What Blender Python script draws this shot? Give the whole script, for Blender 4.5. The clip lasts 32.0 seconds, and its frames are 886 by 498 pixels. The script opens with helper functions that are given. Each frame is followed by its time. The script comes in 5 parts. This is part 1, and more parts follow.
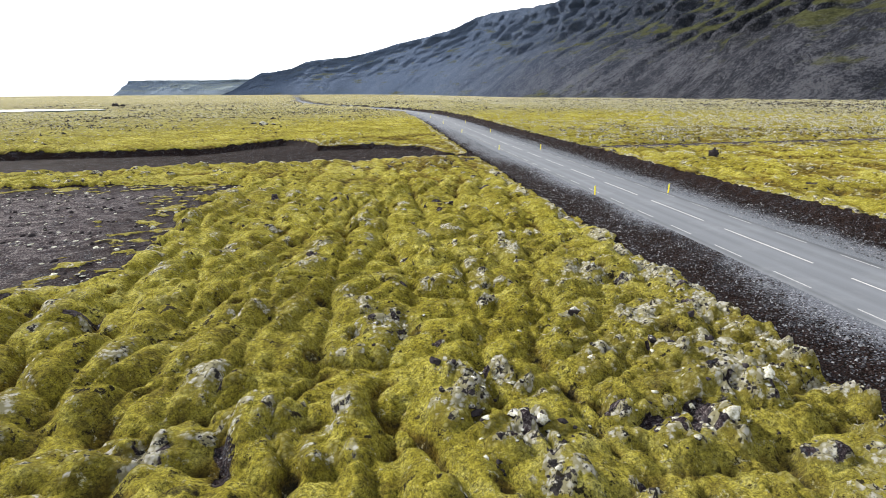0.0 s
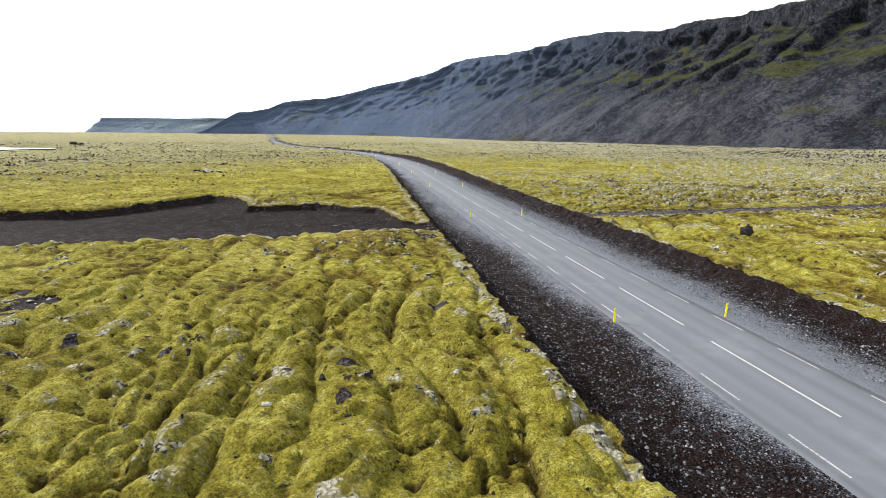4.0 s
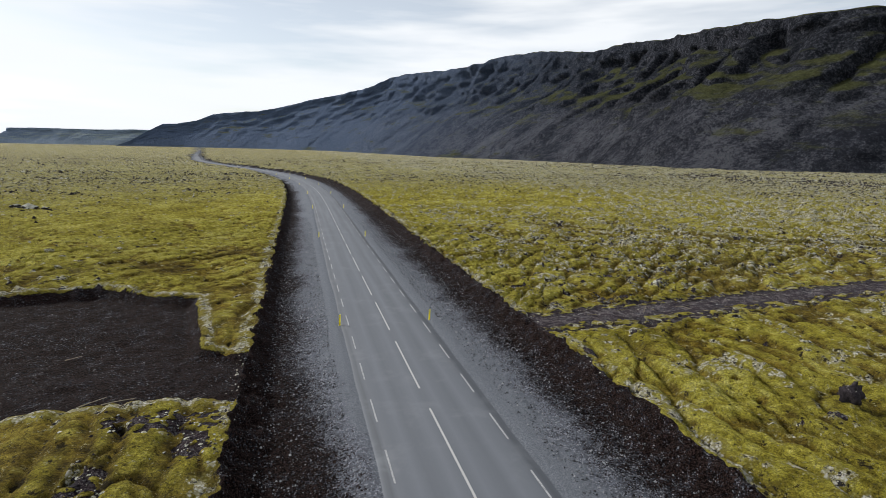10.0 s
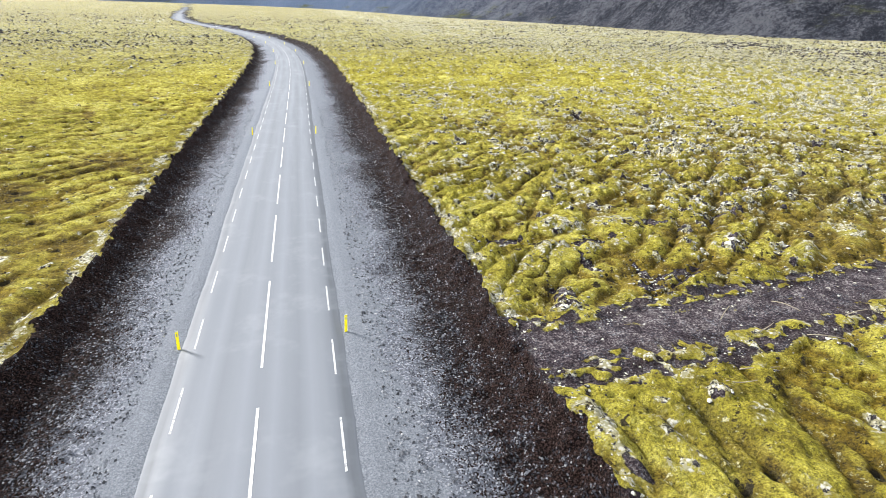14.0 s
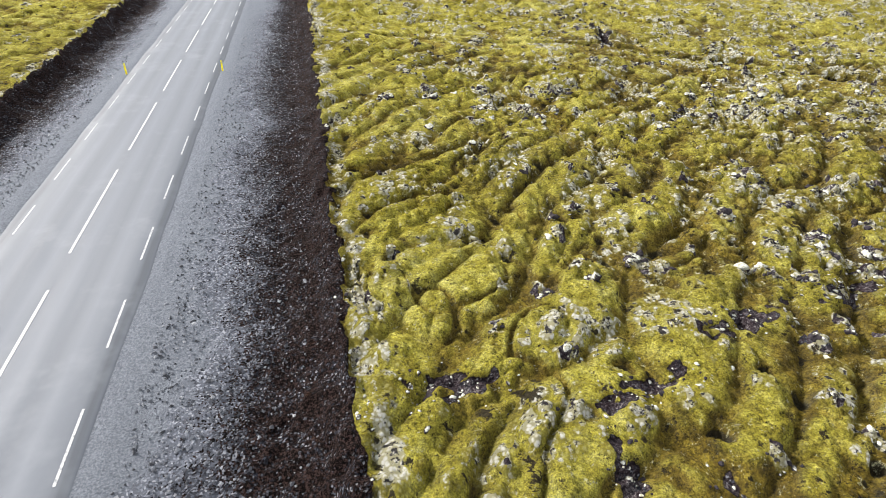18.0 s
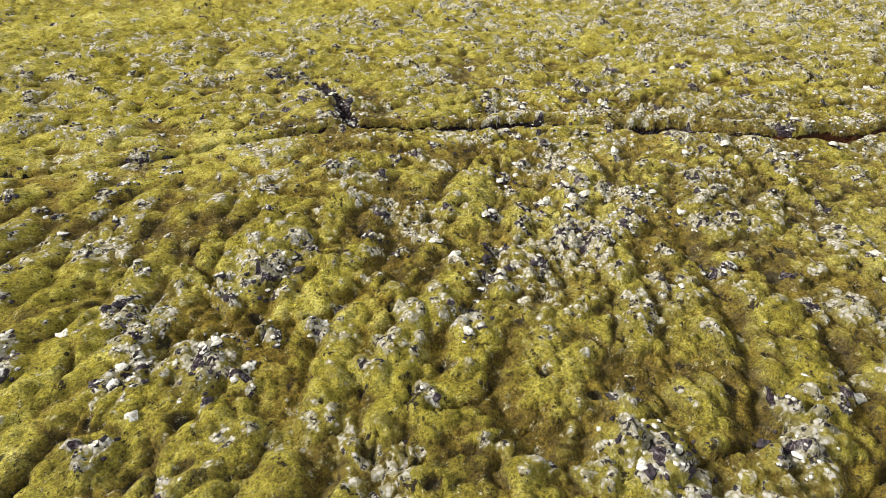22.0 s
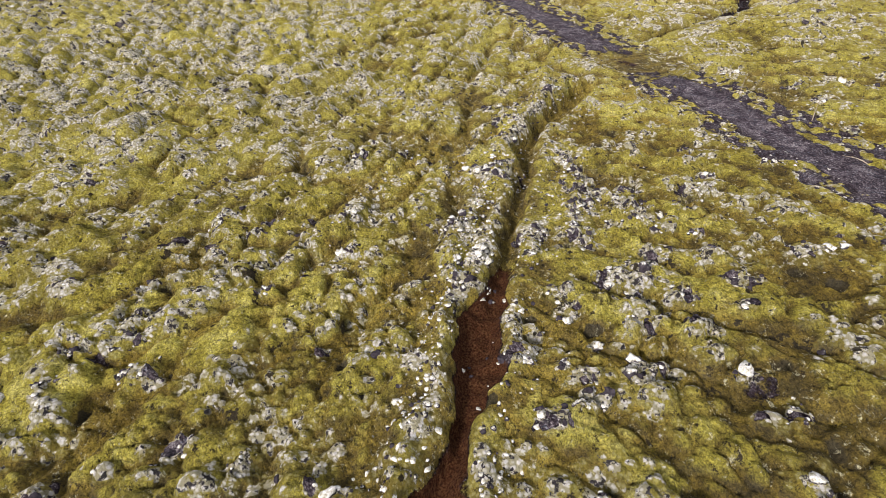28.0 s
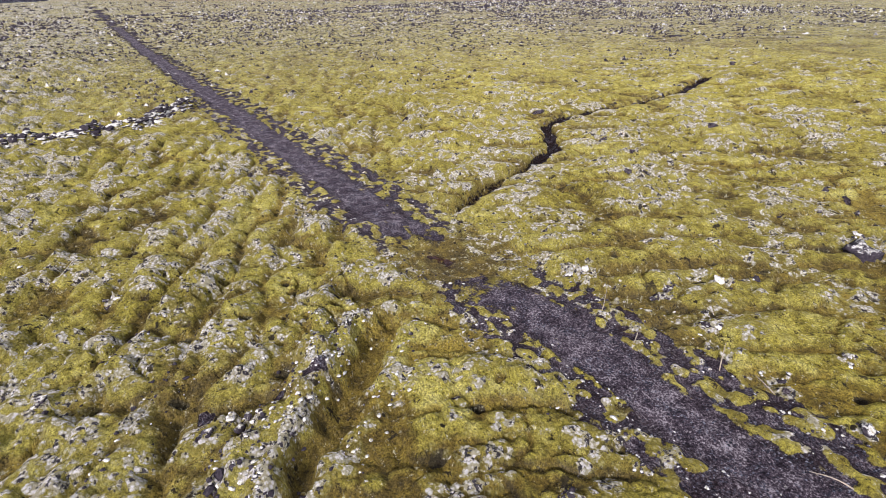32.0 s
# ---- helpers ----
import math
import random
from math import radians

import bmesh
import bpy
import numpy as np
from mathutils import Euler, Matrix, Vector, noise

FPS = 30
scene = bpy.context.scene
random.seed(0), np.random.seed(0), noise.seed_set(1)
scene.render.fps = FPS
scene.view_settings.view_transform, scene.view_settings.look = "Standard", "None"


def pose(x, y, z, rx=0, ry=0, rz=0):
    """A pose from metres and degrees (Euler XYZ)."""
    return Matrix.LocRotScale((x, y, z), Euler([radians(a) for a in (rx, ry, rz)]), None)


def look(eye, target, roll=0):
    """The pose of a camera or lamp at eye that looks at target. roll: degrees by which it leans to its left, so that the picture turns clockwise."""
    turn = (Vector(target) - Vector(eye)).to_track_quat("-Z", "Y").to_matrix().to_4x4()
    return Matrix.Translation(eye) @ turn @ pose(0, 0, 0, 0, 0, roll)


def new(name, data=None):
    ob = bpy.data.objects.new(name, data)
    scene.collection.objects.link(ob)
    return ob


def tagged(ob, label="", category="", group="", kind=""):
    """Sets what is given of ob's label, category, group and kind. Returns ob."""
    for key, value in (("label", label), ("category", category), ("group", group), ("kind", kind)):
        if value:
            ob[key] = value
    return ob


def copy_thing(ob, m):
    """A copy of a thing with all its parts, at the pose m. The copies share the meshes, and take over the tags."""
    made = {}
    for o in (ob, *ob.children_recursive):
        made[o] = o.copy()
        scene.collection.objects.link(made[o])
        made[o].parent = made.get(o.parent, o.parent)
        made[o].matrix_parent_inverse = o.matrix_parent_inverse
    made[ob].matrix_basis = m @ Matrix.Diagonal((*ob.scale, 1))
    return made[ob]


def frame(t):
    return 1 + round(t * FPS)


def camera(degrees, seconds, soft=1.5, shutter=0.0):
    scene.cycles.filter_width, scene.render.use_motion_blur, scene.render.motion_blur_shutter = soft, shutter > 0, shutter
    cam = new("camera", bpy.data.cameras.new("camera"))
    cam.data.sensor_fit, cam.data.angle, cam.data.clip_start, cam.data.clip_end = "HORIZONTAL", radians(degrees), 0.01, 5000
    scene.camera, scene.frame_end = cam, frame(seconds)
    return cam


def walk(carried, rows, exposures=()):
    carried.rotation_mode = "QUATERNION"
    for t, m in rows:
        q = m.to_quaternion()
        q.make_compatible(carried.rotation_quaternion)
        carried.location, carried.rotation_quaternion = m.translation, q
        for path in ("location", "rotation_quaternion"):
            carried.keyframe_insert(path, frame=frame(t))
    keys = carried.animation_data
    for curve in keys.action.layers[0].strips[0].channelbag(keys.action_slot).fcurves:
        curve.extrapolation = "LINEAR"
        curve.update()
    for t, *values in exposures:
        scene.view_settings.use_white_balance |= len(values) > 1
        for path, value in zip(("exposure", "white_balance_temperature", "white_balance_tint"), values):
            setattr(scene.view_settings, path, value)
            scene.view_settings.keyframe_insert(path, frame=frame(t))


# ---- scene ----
cam = camera(78.7, 32.0, soft=0.75)
METRES, EYE, TILT, LEAN, TURN = 195.0, 9.53, 0.0, 0.0, -6.2
ROWS = [
    (0.0, 0.0, 0.0, 0.0, -0.14, -15.96, 0.49),
    (0.5, 0.0011, 0.0144, -0.0009, -0.87, -15.02, 0.45),
    (1.0, 0.0026, 0.0288, -0.0014, -1.32, -14.19, 0.37),
    (1.5, 0.0044, 0.0432, -0.0003, -1.66, -14.22, 0.3),
    (2.0, 0.0063, 0.0576, 0.0022, -1.87, -14.25, 0.18),
    (2.5, 0.0084, 0.072, 0.0053, -2.01, -14.27, 0.06),
    (3.0, 0.0107, 0.0866, 0.0075, -2.23, -14.28, -0.08),
    (3.5, 0.0132, 0.1012, 0.0085, -2.38, -13.18, -0.22),
    (4.0, 0.0158, 0.1159, 0.0091, -2.47, -11.81, -0.35),
    (4.5, 0.0185, 0.1306, 0.0098, -3.92, -10.51, -0.31),
    (6.5, 0.0317, 0.191, 0.0108, -8.61, -10.03, -0.33),
    (7.0, 0.0359, 0.2063, 0.0109, -8.81, -10.07, -0.4),
    (7.5, 0.0404, 0.2217, 0.0118, -8.9, -10.1, -0.52),
    (8.0, 0.045, 0.237, 0.0131, -8.95, -10.13, -0.59),
    (8.5, 0.0498, 0.2522, 0.0158, -8.97, -10.16, -0.68),
    (9.0, 0.0548, 0.2672, 0.0193, -8.97, -10.18, -0.76),
    (9.5, 0.0599, 0.2824, 0.0224, -8.87, -10.18, -0.85),
    (10.0, 0.0652, 0.2974, 0.0254, -8.73, -10.21, -0.97),
    (10.5, 0.0704, 0.3124, 0.0269, -8.62, -10.22, -1.05),
    (11.0, 0.0753, 0.3271, 0.0274, -8.57, -10.36, -1.13),
    (11.5, 0.0804, 0.3419, 0.0274, -8.45, -11.21, -1.2),
    (12.0, 0.0853, 0.3566, 0.0274, -8.33, -12.01, -1.29),
    (12.5, 0.0901, 0.3711, 0.0272, -8.23, -14.35, -1.38),
    (13.0, 0.095, 0.3856, 0.0269, -8.1, -17.3, -1.43),
    (13.5, 0.0997, 0.4, 0.0269, -7.98, -20.42, -1.49),
    (14.0, 0.1042, 0.4142, 0.0271, -7.84, -23.76, -1.59),
    (14.5, 0.1087, 0.4284, 0.0269, -7.76, -27.05, -1.66),
    (16.5, 0.1269, 0.4851, 0.0269, -7.14, -34.84, -1.79),
    (17.0, 0.1313, 0.4994, 0.027, -7.03, -34.84, -1.8),
    (17.5, 0.1359, 0.5139, 0.0271, -6.92, -34.8, -1.82),
    (18.0, 0.1407, 0.5286, 0.0272, -6.85, -34.78, -1.83),
    (18.5, 0.1459, 0.5434, 0.0273, -6.93, -34.76, -1.85),
    (19.0, 0.1514, 0.5583, 0.0275, -8.64, -34.67, -1.69),
    (19.5, 0.1573, 0.5733, 0.0277, -11.35, -34.53, -1.46),
    (20.0, 0.1639, 0.5882, 0.0277, -15.61, -34.37, -1.12),
    (20.5, 0.1713, 0.6028, 0.028, -20.17, -34.31, -0.77),
    (21.0, 0.18, 0.6168, 0.028, -24.4, -34.21, -0.4),
    (21.5, 0.1895, 0.6303, 0.028, -28.45, -34.2, -0.13),
    (22.0, 0.2, 0.6431, 0.0279, -31.38, -34.18, 0.08),
    (22.5, 0.2114, 0.6551, 0.0276, -34.29, -34.14, 0.25),
    (23.0, 0.2235, 0.6664, 0.0272, -36.96, -34.09, 0.38),
    (23.5, 0.2363, 0.6771, 0.027, -39.46, -34.11, 0.44),
    (24.0, 0.2495, 0.6873, 0.0268, -42.3, -34.12, 0.56),
    (24.5, 0.2634, 0.6967, 0.0269, -47.52, -34.15, 0.95),
    (25.0, 0.2777, 0.7056, 0.0271, -55.77, -34.3, 1.56),
    (25.5, 0.2927, 0.7133, 0.0273, -64.82, -34.54, 2.15),
    (26.0, 0.3085, 0.7193, 0.0275, -73.82, -34.84, 2.65),
    (26.5, 0.3248, 0.7237, 0.0281, -80.12, -35.02, 2.83),
    (28.5, 0.3915, 0.7231, 0.0329, -97.22, -35.22, 2.76),
    (29.0, 0.407, 0.7198, 0.034, -103.61, -35.33, 2.87),
    (29.5, 0.422, 0.7158, 0.035, -107.91, -35.07, 2.76),
    (30.0, 0.4361, 0.7106, 0.0358, -109.53, -34.15, 2.46),
    (30.5, 0.4493, 0.7049, 0.0362, -110.35, -32.6, 2.14),
    (31.0, 0.4619, 0.6989, 0.0365, -110.8, -30.8, 1.78),
    (31.5, 0.4739, 0.6926, 0.0367, -111.0, -28.86, 1.45),
    (32.0, 0.4854, 0.6861, 0.0371, -111.12, -26.82, 1.1),
]
EXPOSURES = [(0, 0.40, 6550, 10), (4, 0.34, 6500, 10), (7, 0.18, 6450, 10), (8, -0.16, 6400, 10), (9, -0.62, 6400, 10), (10.5, -0.38, 6400, 10), (12, 0.58, 6400, 10), (13, 0.92, 6350, 10), (14.5, 0.92, 6350, 10), (17, 0.90, 6450, 11), (18, 0.65, 6500, 11), (19, 0.65, 6600, 12), (20.5, 0.55, 6700, 13),
             (22, 0.60, 6750, 14), (23.5, 0.42, 6700, 15), (26, 0.22, 6600, 19), (29, 0.34, 6250, 24), (32, 0.30, 5950, 28)]
walk(cam, [(t, pose(0, 0, EYE, TILT, LEAN, TURN) @ pose(METRES * x, METRES * y, METRES * z, 90 + pitch, roll, yaw)) for t, x, y, z, yaw, pitch, roll in ROWS], EXPOSURES)

# ---- world, sun ----
world = bpy.data.worlds.new("overcast_sky")
scene.world = world
world.use_nodes = True
wt = world.node_tree
wt.nodes.clear()
SUN_AZ, SUN_EL = radians(-48.0), radians(30.0)
w_out = wt.nodes.new("ShaderNodeOutputWorld")
w_bg = wt.nodes.new("ShaderNodeBackground")
w_sky = wt.nodes.new("ShaderNodeTexSky")
w_sky.sky_type = "NISHITA"
w_sky.sun_disc = False
w_sky.sun_elevation = SUN_EL
w_sky.sun_rotation = SUN_AZ
w_dim = wt.nodes.new("ShaderNodeVectorMath")
w_dim.operation = "SCALE"
w_dim.inputs["Scale"].default_value = 0.11
w_co = wt.nodes.new("ShaderNodeTexCoord")
w_map = wt.nodes.new("ShaderNodeMapping")
w_map.inputs["Scale"].default_value = (1.6, 1.6, 13.0)
w_noise = wt.nodes.new("ShaderNodeTexNoise")
w_noise.inputs["Scale"].default_value = 1.5
w_noise.inputs["Detail"].default_value = 5
w_noise.inputs["Roughness"].default_value = 0.5
w_ramp = wt.nodes.new("ShaderNodeValToRGB")
w_ramp.color_ramp.elements[0].position = 0.36
w_ramp.color_ramp.elements[0].color = (0.5, 0.5, 0.5, 1)
w_ramp.color_ramp.elements[1].position = 0.55
w_ramp.color_ramp.elements[1].color = (1, 1, 1, 1)
w_mix = wt.nodes.new("ShaderNodeMix")
w_mix.data_type = "RGBA"
w_mix.inputs["B"].default_value = (0.97, 1.0, 1.03, 1)
wt.links.new(w_sky.outputs["Color"], w_dim.inputs[0])
wt.links.new(w_co.outputs["Generated"], w_map.inputs["Vector"])
wt.links.new(w_map.outputs["Vector"], w_noise.inputs["Vector"])
wt.links.new(w_noise.outputs["Fac"], w_ramp.inputs["Fac"])
wt.links.new(w_ramp.outputs["Color"], w_mix.inputs["Factor"])
wt.links.new(w_dim.outputs["Vector"], w_mix.inputs["A"])
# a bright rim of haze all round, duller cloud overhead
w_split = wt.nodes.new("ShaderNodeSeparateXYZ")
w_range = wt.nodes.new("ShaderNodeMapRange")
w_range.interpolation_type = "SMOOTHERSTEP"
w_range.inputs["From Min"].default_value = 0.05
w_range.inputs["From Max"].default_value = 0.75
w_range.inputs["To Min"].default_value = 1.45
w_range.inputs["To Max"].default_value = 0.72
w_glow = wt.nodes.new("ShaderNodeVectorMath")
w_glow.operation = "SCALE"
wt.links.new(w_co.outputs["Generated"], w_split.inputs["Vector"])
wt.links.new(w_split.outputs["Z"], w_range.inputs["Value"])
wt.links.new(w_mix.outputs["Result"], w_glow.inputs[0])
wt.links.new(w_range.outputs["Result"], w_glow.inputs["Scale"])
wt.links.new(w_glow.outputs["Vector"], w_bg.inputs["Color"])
w_bg.inputs["Strength"].default_value = 1.0
wt.links.new(w_bg.outputs["Background"], w_out.inputs["Surface"])

sun_data = bpy.data.lights.new("sun", "SUN")
sun_data.energy = 5.0
sun_data.angle = radians(9)
sun_data.color = (1.0, 0.96, 0.9)
sun = new("sun", sun_data)
sun_dir = Vector((math.sin(-SUN_AZ) * -1 * math.cos(SUN_EL), math.cos(SUN_AZ) * math.cos(SUN_EL), math.sin(SUN_EL)))
sun.matrix_world = look(sun_dir * 300, (0, 0, 0))


# ---- materials ----
class Mat:
    """A small builder for node materials."""

    def __init__(self, name, rough=0.85, metal=0.0, spec=0.4):
        self.m = bpy.data.materials.new(name)
        self.m.use_nodes = True
        self.t = self.m.node_tree
        self.b = self.t.nodes["Principled BSDF"]
        self.b.inputs["Roughness"].default_value = rough
        self.b.inputs["Metallic"].default_value = metal
        self.b.inputs["Specular IOR Level"].default_value = spec
        self.pos = self.t.nodes.new("ShaderNodeNewGeometry")

    def put(self, value, sock):
        if hasattr(value, "links"):
            self.t.links.new(value, sock)
        elif isinstance(value, (tuple, list)) and len(value) == 3 and sock.type == "RGBA":
            sock.default_value = (*value, 1)
        else:
            sock.default_value = value

    def noise(self, scale, detail=4, rough=0.55, stretch=None, coord=None):
        n = self.t.nodes.new("ShaderNodeTexNoise")
        n.inputs["Scale"].default_value = scale
        n.inputs["Detail"].default_value = detail
        n.inputs["Roughness"].default_value = rough
        c = coord or self.pos.outputs["Position"]
        if stretch:
            mp = self.t.nodes.new("ShaderNodeMapping")
            mp.inputs["Scale"].default_value = stretch
            self.t.links.new(c, mp.inputs["Vector"])
            c = mp.outputs["Vector"]
        self.t.links.new(c, n.inputs["Vector"])
        return n.outputs["Fac"]

    def cells(self, scale, what="Distance", randomness=1.0):
        n = self.t.nodes.new("ShaderNodeTexVoronoi")
        n.inputs["Scale"].default_value = scale
        n.inputs["Randomness"].default_value = randomness
        self.t.links.new(self.pos.outputs["Position"], n.inputs["Vector"])
        return n.outputs[what]

    def attr(self, name, part=None):
        n = self.t.nodes.new("ShaderNodeAttribute")
        n.attribute_name = name
        if part is None:
            return n.outputs["Fac"]
        if part == "Alpha":
            return n.outputs["Alpha"]
        s = self.t.nodes.new("ShaderNodeSeparateColor")
        self.t.links.new(n.outputs["Color"], s.inputs["Color"])
        return s.outputs[part]

    def ramp(self, fac, *stops):
        n = self.t.nodes.new("ShaderNodeValToRGB")
        els = n.color_ramp.elements
        while len(els) < len(stops):
            els.new(0.5)
        for e, (p, c) in zip(els, stops):
            e.position = p
            e.color = (c, c, c, 1) if isinstance(c, (int, float)) else (*c, 1)
        self.put(fac, n.inputs["Fac"])
        return n.outputs["Color"]

    def math(self, op, a, b=0.0, clamp=False):
        n = self.t.nodes.new("ShaderNodeMath")
        n.operation = op
        n.use_clamp = clamp
        self.put(a, n.inputs[0])
        self.put(b, n.inputs[1])
        return n.outputs[0]

    def mix(self, fac, a, b, blend="MIX"):
        n = self.t.nodes.new("ShaderNodeMix")
        n.data_type = "RGBA"
        n.blend_type = blend
        self.put(fac, n.inputs["Factor"])
        self.put(a, n.inputs["A"])
        self.put(b, n.inputs["B"])
        return n.outputs["Result"]

    def step(self, value, lo, hi):
        n = self.t.nodes.new("ShaderNodeMapRange")
        n.interpolation_type = "SMOOTHSTEP"
        n.inputs["From Min"].default_value = lo
        n.inputs["From Max"].default_value = hi
        self.put(value, n.inputs["Value"])
        return n.outputs["Result"]

    def up(self):
        s = self.t.nodes.new("ShaderNodeSeparateXYZ")
        self.t.links.new(self.pos.outputs["Normal"], s.inputs["Vector"])
        return s.outputs["Z"]

    def rand(self):
        n = self.t.nodes.new("ShaderNodeObjectInfo")
        return n.outputs["Random"]

    def island(self):
        return self.pos.outputs["Random Per Island"]

    def color(self, c, albedo=1.0):
        if albedo != 1.0:
            c = self.mix(1.0, c, (albedo, albedo, albedo), "MULTIPLY")
        self.put(c, self.b.inputs["Base Color"])
        return self

    def bump(self, height, strength=0.5, distance=0.05, below=None):
        n = self.t.nodes.new("ShaderNodeBump")
        n.inputs["Strength"].default_value = strength
        n.inputs["Distance"].default_value = distance
        self.put(height, n.inputs["Height"])
        if below is not None:
            self.put(below, n.inputs["Normal"])
        self.t.links.new(n.outputs["Normal"], self.b.inputs["Normal"])
        return n.outputs["Normal"]


def make_ground_material():
    k = Mat("moss_soil_and_gravel", 0.95, 0, 0.05)
    moss, stony, pale = k.attr("zone", "Red"), k.attr("zone", "Green"), k.attr("zone", "Blue")
    far = k.attr("zone", "Alpha")
    red, dry_and_shade, track = k.attr("zone_two", "Red"), k.attr("zone_two", "Green"), k.attr("zone_two", "Blue")
    fine = k.noise(11.0, 6, 0.7)
    mid = k.noise(1.3, 4, 0.6)
    wide = k.noise(0.09, 3, 0.5)
    warp = k.t.nodes.new("ShaderNodeVectorMath")
    warp.operation = "SCALE"
    warp.inputs["Scale"].default_value = 0.16
    nz = k.t.nodes.new("ShaderNodeTexNoise")
    nz.inputs["Scale"].default_value = 3.5
    nz.inputs["Detail"].default_value = 4
    k.t.links.new(k.pos.outputs["Position"], nz.inputs["Vector"])
    k.t.links.new(nz.outputs["Color"], warp.inputs[0])
    moved = k.t.nodes.new("ShaderNodeVectorMath")
    k.t.links.new(k.pos.outputs["Position"], moved.inputs[0])
    k.t.links.new(warp.outputs["Vector"], moved.inputs[1])
    tuft = k.t.nodes.new("ShaderNodeTexVoronoi")
    tuft.inputs["Scale"].default_value = 5.5
    k.t.links.new(moved.outputs["Vector"], tuft.inputs["Vector"])
    tuft = tuft.outputs["Distance"]
    # moss: yellow green and olive; brown hollows are dried moss plus painted shade
    tone = k.math("ADD", k.math("MULTIPLY", fine, 0.25), k.math("ADD", k.math("MULTIPLY", mid, 0.45), k.math("MULTIPLY", wide, 0.3)))
    green = k.ramp(tone, (0.40, (0.17, 0.134, 0.010)), (0.475, (0.35, 0.297, 0.025)), (0.53, (0.48, 0.420, 0.055)), (0.61, (0.66, 0.60, 0.15)))
    brown = k.ramp(tone, (0.40, (0.040, 0.024, 0.002)), (0.50, (0.155, 0.102, 0.006)), (0.60, (0.36, 0.265, 0.025)))
    dry_and_shade_f = k.step(k.math("ADD", dry_and_shade, k.math("MULTIPLY", k.math("SUBTRACT", k.noise(0.6, 4, 0.6), 0.5), 1.3)), 0.10, 0.80)
    moss_c = k.mix(1.0, k.mix(dry_and_shade_f, green, brown), (1.24, 1.26, 1.35), "MULTIPLY")
    # near-black floors of the small holes, their shade put into the colour
    moss_c = k.mix(k.step(k.math("ADD", dry_and_shade, k.math("MULTIPLY", k.math("SUBTRACT", fine, 0.5), 0.6)), 0.95, 1.25), moss_c, (0.030, 0.019, 0.007))
    # crevice shade put into the colour, and pale tips, thicker on rough stretches
    thick = k.attr("zone_two", "Alpha")
    fleck = k.noise(1.7, 7, 0.85)
    tip = k.noise(2.1, 7, 0.85, (1.0, 1.0, 0.6))
    moss_c = k.mix(k.math("MULTIPLY", thick, 0.2), moss_c, (0.44, 0.38, 0.17))
    moss_c = k.mix(k.step(k.math("ADD", tip, k.math("MULTIPLY", thick, 0.03)), 0.60, 0.63), moss_c, (0.72, 0.69, 0.42))
    moss_c = k.mix(k.step(k.math("SUBTRACT", fleck, k.math("MULTIPLY", thick, 0.022)), 0.405, 0.385), moss_c, (0.034, 0.022, 0.009))
    # crisp specks of the tufts, with the shade between them put in the colour
    speckle = k.noise(7.0, 7, 0.85)
    wool = k.noise(17.0, 3, 0.6)
    moss_c = k.mix(1.0, moss_c, k.ramp(wool, (0.36, 0.66), (0.5, 1.0), (0.64, 1.30)), "MULTIPLY")
    moss_c = k.mix(1.0, moss_c, k.ramp(speckle, (0.41, 0.34), (0.475, 0.95), (0.57, 1.36)), "MULTIPLY")
    # cauliflower heads of pale lichen, with bare rock between them
    head = k.t.nodes.new("ShaderNodeTexVoronoi")
    head.inputs["Scale"].default_value = 5.6
    k.t.links.new(moved.outputs["Vector"], head.inputs["Vector"])
    own = k.t.nodes.new("ShaderNodeSeparateColor")
    k.t.links.new(head.outputs["Color"], own.inputs["Color"])
    bulge = k.step(head.outputs["Distance"], 0.66, 0.10)
    speck = k.noise(6.5, 6, 0.85)
    grow = k.math("ADD", pale, k.math("ADD", k.math("MULTIPLY", k.math("SUBTRACT", speck, 0.5), 0.9), k.math("MULTIPLY", k.math("SUBTRACT", own.outputs[0], 0.5), 0.30)))
    white_f = k.step(k.math("ADD", grow, k.math("MULTIPLY", k.math("SUBTRACT", k.noise(1.25, 4, 0.62), 0.5), 2.6)), 0.66, 0.78)
    pale_f = k.math("MULTIPLY", k.step(grow, 0.24, 0.62), k.math("ADD", 0.62, k.math("MULTIPLY", white_f, 0.38)))
    pale_c = k.mix(white_f, k.ramp(bulge, (0.1, (0.30, 0.25, 0.040)), (0.5, (0.48, 0.43, 0.12)), (0.9, (0.64, 0.59, 0.24))), k.ramp(bulge, (0.05, (0.56, 0.52, 0.32)), (0.4, (0.86, 0.83, 0.66)), (0.85, (1.0, 0.98, 0.91))))
    moss_c = k.mix(pale_f, moss_c, pale_c)
    chips = k.math("MULTIPLY", k.step(k.math("ADD", pale, k.math("MULTIPLY", white_f, 0.8)), 1.0, 1.3), k.step(k.math("ADD", k.noise(2.3, 5, 0.75), k.math("MULTIPLY", k.math("SUBTRACT", own.outputs[2], 0.5), 0.16)), 0.445, 0.415))
    moss_c = k.mix(chips, moss_c, k.ramp(speck, (0.40, (0.014, 0.012, 0.016)), (0.55, (0.060, 0.052, 0.062)), (0.62, (0.17, 0.155, 0.17))))
    # dark dots: the shade of small pits painted on the moss
    dots = k.math("MULTIPLY", k.step(k.math("ADD", k.cells(1.25), k.math("MULTIPLY", k.math("SUBTRACT", fine, 0.5), 0.3)), 0.17, 0.12), k.step(k.noise(0.5, 3), 0.54, 0.62))
    moss_c = k.mix(dots, moss_c, (0.022, 0.015, 0.006))
    # shade under the hummocks, put into the moss colour as dark noise patches
    hummock_shade = k.math("MULTIPLY", k.step(k.noise(0.85, 6, 0.72), 0.395, 0.37), k.step(k.noise(0.13, 4, 0.6), 0.38, 0.52))
